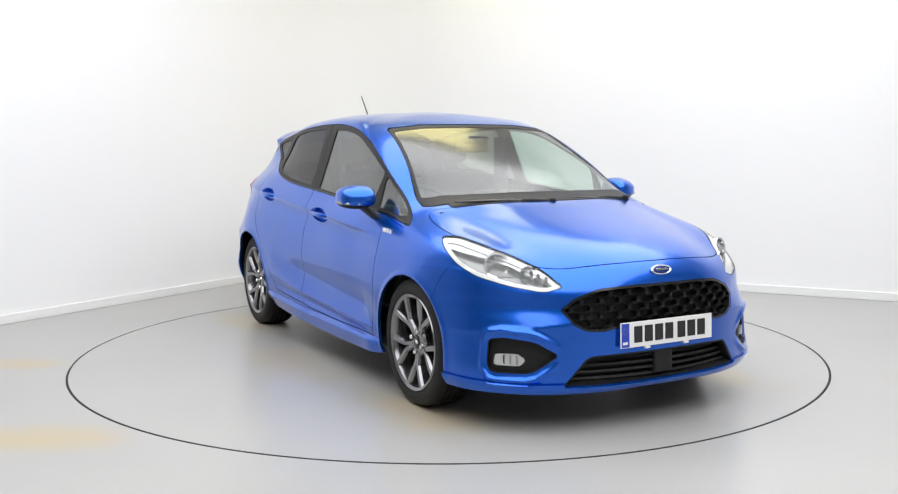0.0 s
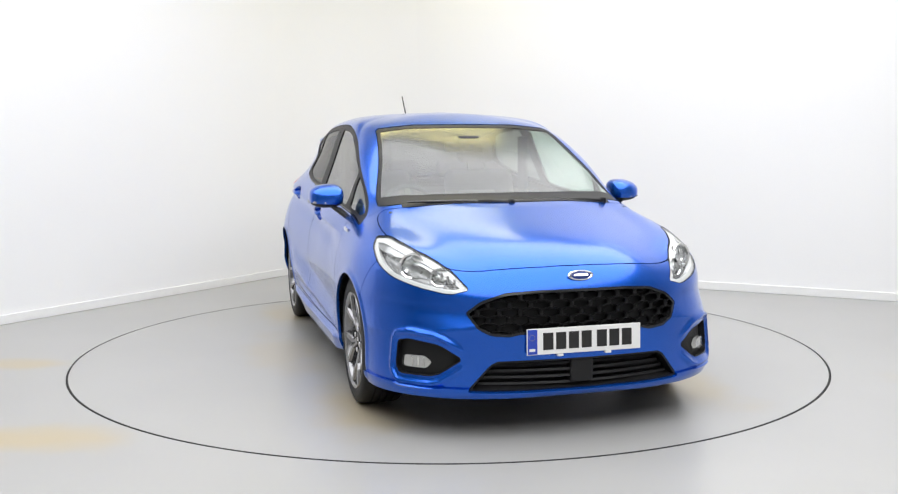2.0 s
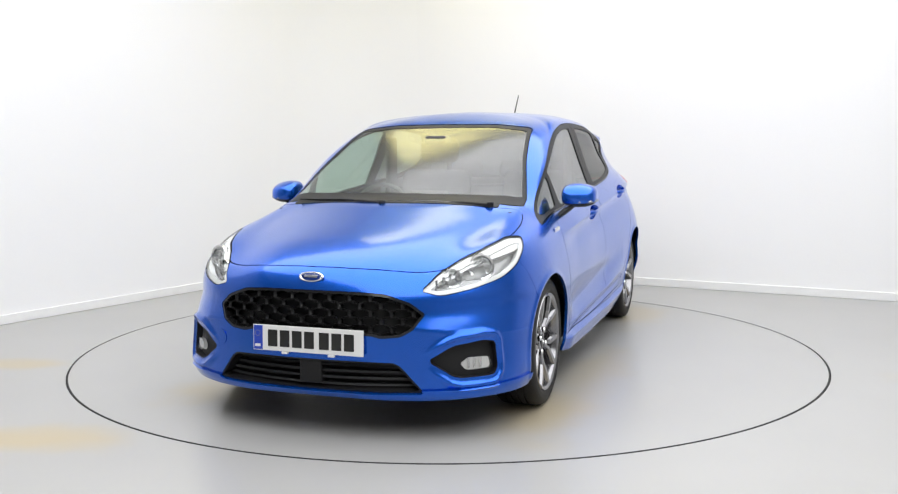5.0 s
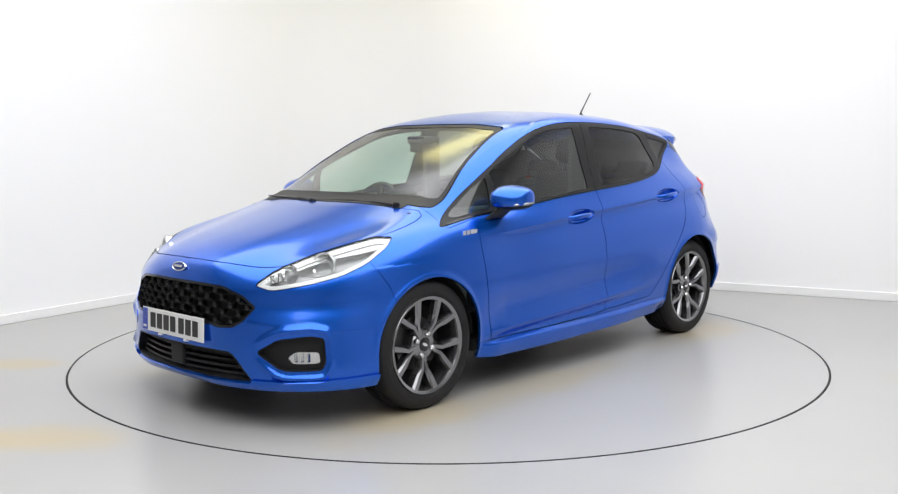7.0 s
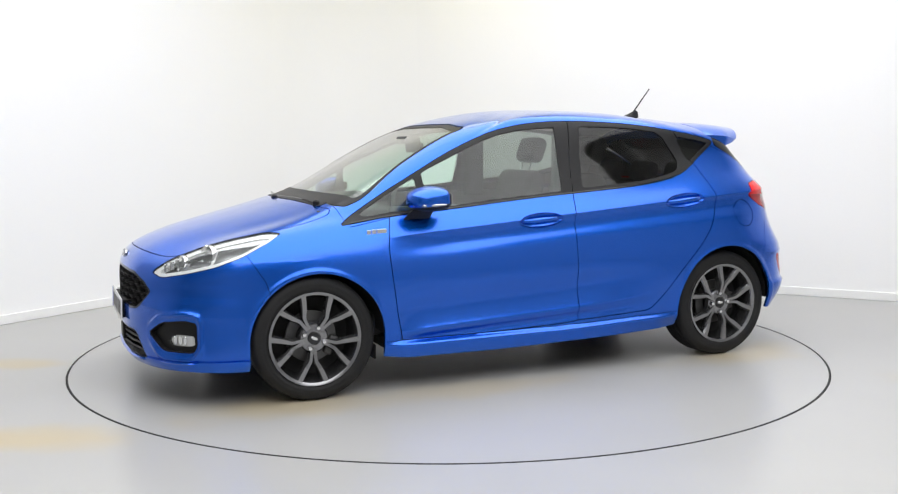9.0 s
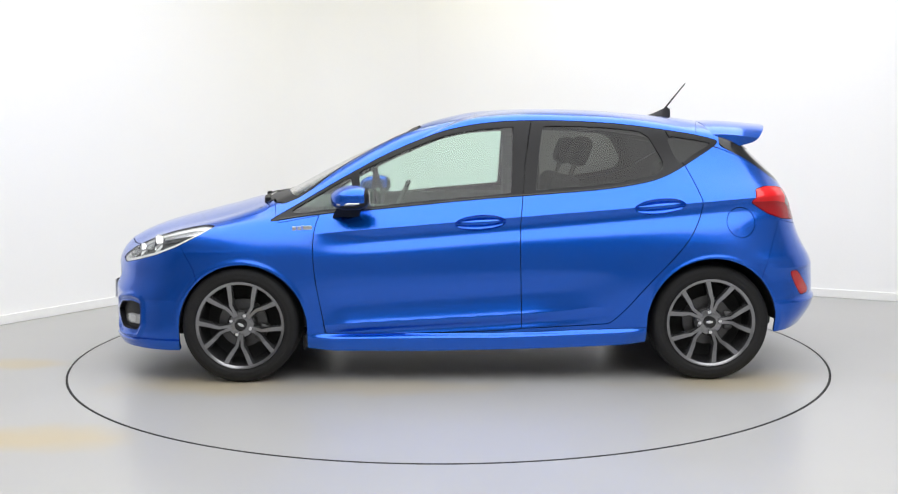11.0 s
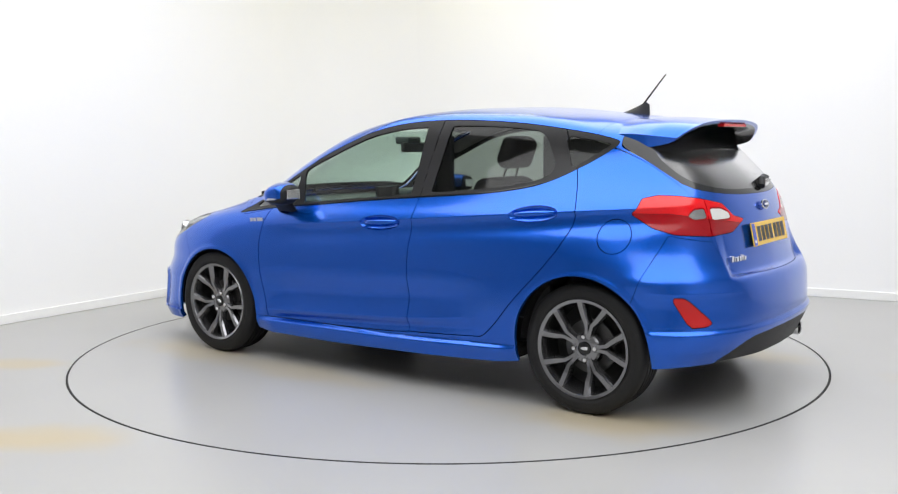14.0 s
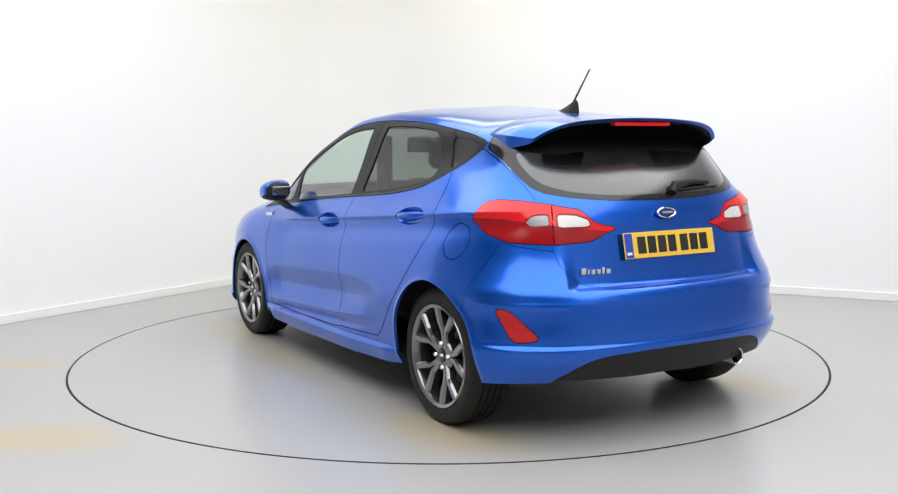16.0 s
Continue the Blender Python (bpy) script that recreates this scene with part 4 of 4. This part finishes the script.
# ---------------------------------------------------------------- wheels
def spoke_arm(turn):
    """One kinked arm of a Y spoke, from the hub to the rim."""
    path = [(.050, 7 * turn, .014, .026), (.085, 6.5 * turn, .0125, .022), (.116, 7.2 * turn, .0130, .015), (.150, 13.2 * turn, .0165, .009), (.190, 16.3 * turn, .0180, .005), (.224, 17.8 * turn, .0200, .003)]
    pts = [Vector((r * math.sin(radians(a)), 0, r * math.cos(radians(a)))) for r, a, w, d in path]
    rings = []
    for i, ((r, a, w, d), p) in enumerate(zip(path, pts)):
        way = (pts[min(i + 1, 5)] - pts[max(i - 1, 0)]).normalized()
        across = Vector((way.z, 0, -way.x))
        rings.append([p + across * w + Vector((0, -.045 - d, 0)), p + across * w * 1.0 + Vector((0, -.012 - d, 0)), p + across * w * .62 + Vector((0, -d, 0)),
                      p - across * w * .62 + Vector((0, -d, 0)), p - across * w * 1.0 + Vector((0, -.012 - d, 0)), p - across * w + Vector((0, -.045 - d, 0))])
    return rings


def build_wheel():
    """A wheel about the origin, its face towards +y."""
    w = new("wheel")
    w["label"] = "gunmetal alloy wheel with black tyre"
    prof = [(.216, -.19), (.226, -.204), (.262, -.208), (.292, -.203), (.304, -.188), (.3065, -.172)]
    for c in (-.150, -.118, -.086, -.054):
        prof += [(.308, c - .016), (.308, c - .004), (.301, c - .003), (.301, c + .003), (.308, c + .004)]
    prof += [(.3065, -.032), (.304, -.018), (.297, -.006), (.288, -.001), (.276, .003), (.266, .0045), (.262, .003), (.256, .005), (.247, .003), (.240, 0), (.2345, -.004), (.230, -.012)]
    part("tyre", lathe(prof, 96), RUBBER, w, "black rubber tyre", True, 50)
    rim = part("rim", lathe([(.2315, -.012), (.2345, -.002), (.2315, .003), (.226, .001), (.2165, -.004), (.213, -.012), (.209, -.03), (.205, -.05), (.196, -.12), (.205, -.19), (.222, -.2)], 80), ALLOY, w, "gunmetal rim barrel", True)
    for k in range(5):
        for turn in (1, -1):
            bm = bmesh.new()
            rot = pose(0, 0, 0, 0, 72 * k - 13, 0)
            rings = [[bm.verts.new(rot @ v) for v in r] for r in spoke_arm(turn)]
            for a, b in zip(rings, rings[1:]):
                for i in range(6):
                    j = (i + 1) % 6
                    bm.faces.new((a[i], b[i], b[j], a[j]))
            bm.faces.new(rings[0])
            bm.faces.new(rings[-1][::-1])
            bmesh.ops.recalc_face_normals(bm, faces=bm.faces[:])
            part("spoke", bm, ALLOY, w, "", False)
    part("hub", lathe([(.074, -.07), (.073, -.040), (.066, -.031), (.050, -.027), (.034, -.026), (.033, -.034), (.001, -.034)], 48), ALLOY, w, "gunmetal hub", True)
    cap = part("centre_cap", lathe([(.0305, -.036), (.030, -.024), (.027, -.0225), (.001, -.0225)], 40), GLOSSBLACK, w, "black centre cap", True)
    part("cap_mark", lathe([(.018, -.0222), (.016, -.0212), (.001, -.0210)], 32, m=Matrix.Diagonal((1, 1, .42, 1))), CHROME, w, "small silver cap mark", True)
    for k in range(4):
        a = radians(90 * k + 4)
        m = Matrix.Translation((.054 * math.sin(a), 0, .054 * math.cos(a)))
        part("socket", lathe([(.0165, -.025), (.015, -.0285), (.0145, -.045)], 20, m=m), GLOSSBLACK, w, "dark bolt socket", True)
        part("wheel_nut", lathe([(.0120, -.045), (.0120, -.022), (.0095, -.017), (.001, -.016)], 6, m=m), CHROME, w, "chrome wheel nut")
    part("brake_disc", lathe([(.128, -.10), (.128, -.088), (.075, -.088), (.07, -.075), (.001, -.075)], 48), STEEL, w, "steel brake disc", True)
    bm = block((-.135, -.135, -.05), (-.085, -.07, .05), .012)
    part("caliper", bm, STEEL, w, "grey brake caliper")
    part("backing", lathe([(.198, -.13), (.001, -.13)], 48), LINER, w, "dark backing plate")
    return w


first = build_wheel()
first.parent = car
first.matrix_basis = pose(1.235, .838, .306, 0, -27, 0)
for x, y, rz, spin in ((-1.229, .830, 0, 0), (1.235, -.838, 180, 20), (-1.229, -.830, 180, -9)):
    o = copy_thing(first, pose(x, y, .306, 0, spin, 0) @ pose(0, 0, 0, 0, 0, rz))
    o.parent = car

# wheel housings and underbody
for cx, cz in ((1.218, .30), (-1.232, .312)):
    for s in (1, -1):
        bm = bmesh.new()
        rows = []
        for k in range(25):
            a = math.pi * k / 24
            rows.append([bm.verts.new((cx + .352 * math.cos(a), s * y, max(cz + .352 * math.sin(a), .2))) for y in (.35, .60, .79)])
        for a, b in zip(rows, rows[1:]):
            for i in range(2):
                bm.faces.new((a[i], a[i + 1], b[i + 1], b[i]))
        bm.faces.new([r[0] for r in rows])
        part("wheel_housing", bm, LINER, car, "black wheel housing")
part("underbody", block((-1.52, -.56, .205), (1.85, .56, .26), .03), LINER, car, "dark underbody")
part("silencer", block((-1.78, -.48, .225), (-1.50, -.12, .30), .03, 3), LINER, car, "dark exhaust silencer")
for s in (1, -1):
    part("mud_deflector", block((.905, s * .70 - .08, .165), (.915, s * .70 + .08, .24), .004), BLACK, car, "black air deflector")
    part("floor_side", block((-.85, s * .66 - .12, .20), (.85, s * .66 + .12, .27), .02), LINER, car, "dark floor pan")

# rear diffuser, exhaust
panel("diffuser", whole(diffuser), BLACK, car, "black textured rear diffuser", -.004, .03)
ex = part("exhaust_tip", lathe([(.030, .15), (.032, .0), (.036, -.004), (.038, .004), (.038, .16)], 32, m=pose(-1.868, -.37, .284, 0, 0, -90)), CHROME, car, "chrome exhaust tip", True)
part("exhaust_bore", lathe([(.030, .1), (.001, .1)], 24, m=pose(-1.868, -.37, .284, 0, 0, -90)), LINER, ex, "dark exhaust bore")


# ---------------------------------------------------------------- roof spoiler and aerial
def spoiler():
    bm = bmesh.new()
    ny, nx = 41, 14
    top, low = [], []
    for i in range(ny):
        a = abs(2 * i / (ny - 1) - 1)
        z0 = 1.372 - .024 * a ** 2 - .062 * a ** 6
        xe = -1.645 + .05 * a ** 2 + .05 * a ** 8
        ze = 1.346 - .030 * a ** 2 - .058 * a ** 7
        rt, rl = [], []
        for j in range(nx):
            t = j / (nx - 1)
            x = -1.262 + (xe + 1.262) * t
            wide = .562 + .004 * math.sin(min(1, t / .6) * math.pi / 2) - .05 * max(0, t - .6) / .4
            y = 1.035 * wide * (2 * i / (ny - 1) - 1)
            z = z0 + (ze - z0) * t + .006 * math.sin(math.pi * t) + .004 * t ** 6 + .005 * min(1, 4 * t)
            thick = .014 + .085 * (1 - t) ** .8
            rt.append(bm.verts.new((x, y, z)))
            rl.append(bm.verts.new((x + .012 * t, y * .985, z - thick)))
        top.append(rt)
        low.append(rl)
    for i in range(ny - 1):
        for j in range(nx - 1):
            bm.faces.new((top[i][j], top[i + 1][j], top[i + 1][j + 1], top[i][j + 1]))
            bm.faces.new((low[i][j], low[i][j + 1], low[i + 1][j + 1], low[i + 1][j])).material_index = 1
        for j in (0, nx - 1):
            q = (top[i][j], top[i + 1][j], low[i + 1][j], low[i][j])
            bm.faces.new(q if j else q[::-1])
    for i in (0, ny - 1):
        for j in range(nx - 1):
            q = (top[i][j], top[i][j + 1], low[i][j + 1], low[i][j])
            bm.faces.new(q if i == 0 else q[::-1])
    bmesh.ops.recalc_face_normals(bm, faces=bm.faces[:])
    return bm


sp = part("roof_spoiler", spoiler(), BLUE, car, "blue roof spoiler", True)
sp.data.materials.append(GLOSSBLACK)
part("brake_light", block((-1.632, -.16, 1.3205), (-1.60, .16, 1.3365), .004), RED, sp, "red high-level brake light")

bm = bmesh.new()
rows = []
for t in np.linspace(0, 1, 9):
    x = -1.015 - .165 * t
    w, h = .036 * math.sin(math.pi * min(1, .12 + .8 * t)), -.002 + .085 * t ** 1.3 * (1 if t < .9 else .7)
    rows.append([bm.verts.new((x, 0.008 + w * u, 1.404 - .13 * (t * .145) + h * v)) for u, v in ((-1, -.3), (-.8, .2), (-.25, .9), (0, 1), (.25, .9), (.8, .2), (1, -.3))])
for a, b in zip(rows, rows[1:]):
    for i in range(6):
        bm.faces.new((a[i], a[i + 1], b[i + 1], b[i]))
bm.faces.new(rows[0])
bm.faces.new(rows[-1][::-1])
bmesh.ops.recalc_face_normals(bm, faces=bm.faces[:])
fin = part("aerial_base", bm, BLACK, car, "black aerial base", True)
part("aerial_rod", tube([(-1.135, .008, 1.43), (-1.205, .008, 1.517), (-1.266, .008, 1.592)], [.0055, .004, .0035]), BLACK, fin, "thin black aerial rod", True)


# ---------------------------------------------------------------- door mirrors and handles
def pod(s):
    """Mirror shell: a rounded box that narrows to the outside."""
    bm = bmesh.new()
    bmesh.ops.create_icosphere(bm, subdivisions=4, radius=1)
    for v in bm.verts:
        p = v.co
        q = Vector([math.copysign(abs(c) ** .62, c) for c in p])
        q *= 1 / max(1, q.length / 1.22)
        narrow = (1 - .16 * max(0, q.y)) * (1 - .30 * max(0, q.x) ** 1.5)
        v.co = Vector((.014 + .100 * q.x * (1 - .16 * max(0, q.y)) + .02 * q.y * -1 * .9, s * (.868 + .088 * q.y), .972 + .064 * q.z * narrow - .004 * q.y - .010 * max(0, q.x))) + Vector((.63, 0, 0))
    return bm


for s in (1, -1):
    bm = pod(s)
    top = bm.copy()
    bmesh.ops.bisect_plane(top, geom=top.verts[:] + top.edges[:] + top.faces[:], plane_co=(.63, 0, .944), plane_no=(.12, 0, 1), clear_inner=True)
    bmesh.ops.bisect_plane(top, geom=top.verts[:] + top.edges[:] + top.faces[:], plane_co=(.566, 0, .95), plane_no=(1, 0, 0), clear_inner=True)
    if s < 0:
        bmesh.ops.reverse_faces(top, faces=top.faces[:])
    m_ob = part("door_mirror", top, BLUE, car, "blue door mirror with black foot", True)
    for v in bm.verts:
        c = Vector((.63, s * .868, .972))
        v.co = c + (v.co - c) * .965
    bmesh.ops.recalc_face_normals(bm, faces=bm.faces[:])
    part("mirror_shell", bm, BLACK, m_ob, "black mirror housing", True)
    part("mirror_glass", block((.539, s * .868 - .05, .948), (.545, s * .868 + .05, .998), .0015), CHROME, m_ob, "mirror glass")
    part("repeater", tube([(.738, s * .83, .942), (.728, s * .88, .942), (.698, s * .932, .943), (.640, s * .953, .945), (.59, s * .956, .947)], [.005, .009, .009, .008, .005], 8), SILVER, m_ob, "clear indicator strip", True)
    foot = bmesh.new()
    rows = []
    for t in np.linspace(0, 1, 7):
        c = Vector((.655 + .03 * t, s * (.835 - .085 * t), .925 - .075 * t))
        rx, ry = .062 + .012 * t, .052 - .006 * t
        rows.append([foot.verts.new(c + Vector((rx * math.cos(a), s * ry * math.sin(a), .02 * math.sin(a)))) for a in np.linspace(0, 2 * math.pi, 16, endpoint=False)])
    for a, b in zip(rows, rows[1:]):
        for i in range(16):
            foot.faces.new((a[i], a[(i + 1) % 16], b[(i + 1) % 16], b[i]))
    bmesh.ops.recalc_face_normals(foot, faces=foot.faces[:])
    part("mirror_foot", foot, BLACK, m_ob, "black mirror foot", True)

for s in (1, -1):
    for x0, x1, z0, z1 in ((.105, -.155, .832, .846), (-.835, -1.08, .908, .928)):
        xm, zm = (x0 + x1) / 2, (z0 + z1) / 2
        p, n = place_on_skin(x=xm, z=zm)
        yy = p[1]
        tilt = math.degrees(math.atan2(z1 - z0, x0 - x1))
        # cup sunk into the door behind the grip
        mesh = cups[0 if x0 > 0 else 1]
        cup = panel("door_handle", mesh if s > 0 else flip(mesh), BLUE, car, "blue pull handle over a cup", -.001, 0)
        bm = bmesh.new()
        rows = []
        for t in np.linspace(-1, 1, 21):
            h = .0130 * (1 - .45 * t * t) if abs(t) < .98 else .006
            out = .040 * (1 - t ** 4) + .002
            rows.append([bm.verts.new((.118 * t, s * (out + .010 * math.cos(a) * (1 - .5 * t * t)), .001 + h * math.sin(a))) for a in np.linspace(0, 2 * math.pi, 12, endpoint=False)])
        for a, b in zip(rows, rows[1:]):
            for i in range(12):
                bm.faces.new((a[i], a[(i + 1) % 12], b[(i + 1) % 12], b[i]))
        bm.faces.new(rows[0])
        bm.faces.new(rows[-1][::-1])
        bmesh.ops.recalc_face_normals(bm, faces=bm.faces[:])
        bm.transform(pose(xm, s * (yy - .022), zm, 0, tilt, 0))
        part("grip", bm, BLUE, cup, "", True)

# ---------------------------------------------------------------- wipers
def wiper(pivot, tip, lift):
    a, b = Vector(pivot), Vector(tip)
    mid = a.lerp(b, .45) + Vector((0, 0, lift))
    ob = part("wiper", tube([a, a.lerp(mid, .5) + Vector((0, 0, .006)), mid], [.010, .009, .006]), BLACK, car, "black wiper arm", True)
    d = (b - a)
    part("wiper_blade", tube([mid - d * .42, mid + Vector((0, 0, .004)), mid + d * .52], [.004, .009, .004]), GLOSSBLACK, ob, "black wiper blade", True)
    part("wiper_pivot", lathe([(.018, -.02), (.018, .012), (.012, .018), (.001, .019)], 20, m=Matrix.Translation(a) @ pose(0, 0, 0, 90, 0, 0)), BLACK, ob, "black pivot cap", True)


wiper((1.130, .52, .945), (1.192, -.10, .958), .002)
wiper((1.217, -.02, .950), (1.112, -.55, .956), .004)
arm = part("rear_wiper", tube([(-1.742, -.075, 1.028), (-1.733, -.10, 1.058), (-1.706, -.22, 1.072), (-1.690, -.34, 1.066)], [.020, .021, .014, .009], 10), BLACK, car, "black rear wiper", True)
part("wiper_blade", tube([(-1.730, -.10, 1.040), (-1.708, -.25, 1.046), (-1.683, -.415, 1.05)], [.005, .006, .004]), GLOSSBLACK, arm, "black blade", True)
cowl_f = front_of([(-.3, .940), (.25, .936), (.53, .930), (.58, .926), (.59, .945), (.53, .951), (.25, .958), (-.3, .963)])
cowl, _ = carve(SKIN, lambda x, y, z: np.maximum(np.maximum(cowl_f(x, y, z), 1.0 - x), np.maximum(-hood_f(x, y, z), y - .56)), 0)
panel("cowl", whole(cowl), BLACK, car, "black cowl strip", .002, .004)

# ---------------------------------------------------------------- cabin
def cushion(lo, hi, bevel, m=None):
    bm = block(lo, hi, bevel, 4)
    if m:
        bm.transform(m)
    return bm


def seat(x, y):
    s = part("front_seat", cushion((x - .25, y - .25, .38), (x + .25, y + .25, .53), .06), CLOTH, car, "charcoal cloth front seat", True)
    lean = pose(x - .22, y, .50, 0, -20, 0)
    part("backrest", cushion((-.07, -.24, 0), (.07, .24, .60), .06, lean), CLOTH, s, "charcoal backrest", True)
    part("headrest", cushion((-.05, -.13, .66), (.05, .13, .83), .045, lean), CLOTH, s, "charcoal headrest", True)
    for dy in (-.06, .06):
        part("headrest_rod", tube([lean @ Vector((0, dy, .55)), lean @ Vector((0, dy, .70))], .006), CHROME, s, "chrome rod")


seat(-.12, .36)
seat(-.12, -.36)
bench = part("rear_bench", cushion((-1.05, -.60, .40), (-.60, .60, .54), .05), CLOTH, car, "charcoal cloth rear bench", True)
lean = pose(-1.03, 0, .50, 0, -20, 0)
part("backrest", cushion((-.06, -.58, 0), (.06, .58, .52), .05, lean), CLOTH, bench, "charcoal rear backrest", True)
for y in (-.38, 0, .38):
    part("headrest", cushion((-.045, y - .12, .53), (.045, y + .12, .66), .04, lean), CLOTH, bench, "charcoal headrest", True)
dash = part("dashboard", cushion((.58, -.66, .60), (1.02, .66, .90), .07), CABIN, car, "dark moulded dashboard", True)
part("dash_top", cushion((.70, -.64, .88), (1.16, .64, .915), .012), CABIN, dash, "dark dash top", True)
part("cluster_hood", cushion((.56, -.52, .86), (.76, -.20, .955), .03), CABIN, dash, "hooded instrument cluster", True)
part("touch_screen", cushion((.565, -.11, .86), (.585, .11, .985), .006), GLOSSBLACK, dash, "black touch screen")
wheel_m = pose(.47, -.36, .84, 0, 66, 0)
sw = bmesh.new()
rings = []
for k in range(40):
    a = 2 * math.pi * k / 40
    rings.append([sw.verts.new(wheel_m @ Vector(((.18 + .014 * math.cos(b)) * math.cos(a), (.18 + .014 * math.cos(b)) * math.sin(a), .014 * math.sin(b)))) for b in np.linspace(0, 2 * math.pi, 10, endpoint=False)])
for k in range(40):
    for i in range(10):
        sw.faces.new((rings[k][i], rings[(k + 1) % 40][i], rings[(k + 1) % 40][(i + 1) % 10], rings[k][(i + 1) % 10]))
steer = part("steering_wheel", sw, CABIN, car, "dark leather steering wheel", True)
part("wheel_boss", cushion((-.07, -.07, -.03), (.07, .07, .02), .02, wheel_m), CABIN, steer, "wheel boss", True)
for a in (0, 125, 235):
    part("wheel_spoke", cushion((-.018, .05, -.012), (.018, .18, .006), .005, wheel_m @ pose(0, 0, 0, 0, 0, a + 90)), GLOSSBLACK, steer, "black spoke")
part("rear_view_mirror", cushion((.36, -.13, 1.195), (.39, .10, 1.255), .012), BLACK, car, "black rear-view mirror", True)
part("sensor_housing", cushion((.36, -.075, 1.245), (.47, .055, 1.29), .015), CABIN, car, "grey sensor housing behind the windscreen", True)
for s in (1, -1):
    part("pillar_lining", block((-.35, s * .595 - .015, .90), (-.21, s * .595 + .015, 1.29), .01), CABIN, car, "dark centre pillar lining")
    part("door_card", block((-1.0, s * .70 - .02, .40), (.80, s * .70 + .02, .93), .015), CABIN, car, "dark inner door card")
part("parcel_shelf", block((-1.55, -.5, .93), (-1.12, .5, .955), .01), CABIN, car, "dark parcel shelf")
part("cabin_floor", block((-1.6, -.66, .26), (1.0, .66, .38), .02), CABIN, car, "dark cabin floor")


def motions():
    """The turntable carries the car round, clockwise seen from above."""
    turns = [(0, -61.45), (.5, -62.25), (1, -64.65), (1.5, -68.6), (2, -74.1), (2.5, -80.0), (3, -85.9), (3.5, -91.8), (4, -97.7), (4.5, -103.6),
             (5, -109.5), (5.2, -111.85), (7.5, -138.95), (8, -144.85), (8.5, -150.7), (9, -156.55), (11.5, -186.0), (12, -191.85), (12.5, -197.7),
             (13, -203.6), (13.5, -209.5), (14, -215.45), (14.5, -221.35), (15, -227.3), (15.5, -233.2), (16, -239.2)]
    walk(car, [(t, pose(0, 0, 0, 0, 0, a) @ pose(-.1476, .0493, 0)) for t, a in turns])
    walk(turntable, [(t, pose(0, 0, 0, 0, 0, a)) for t, a in turns])


motions()
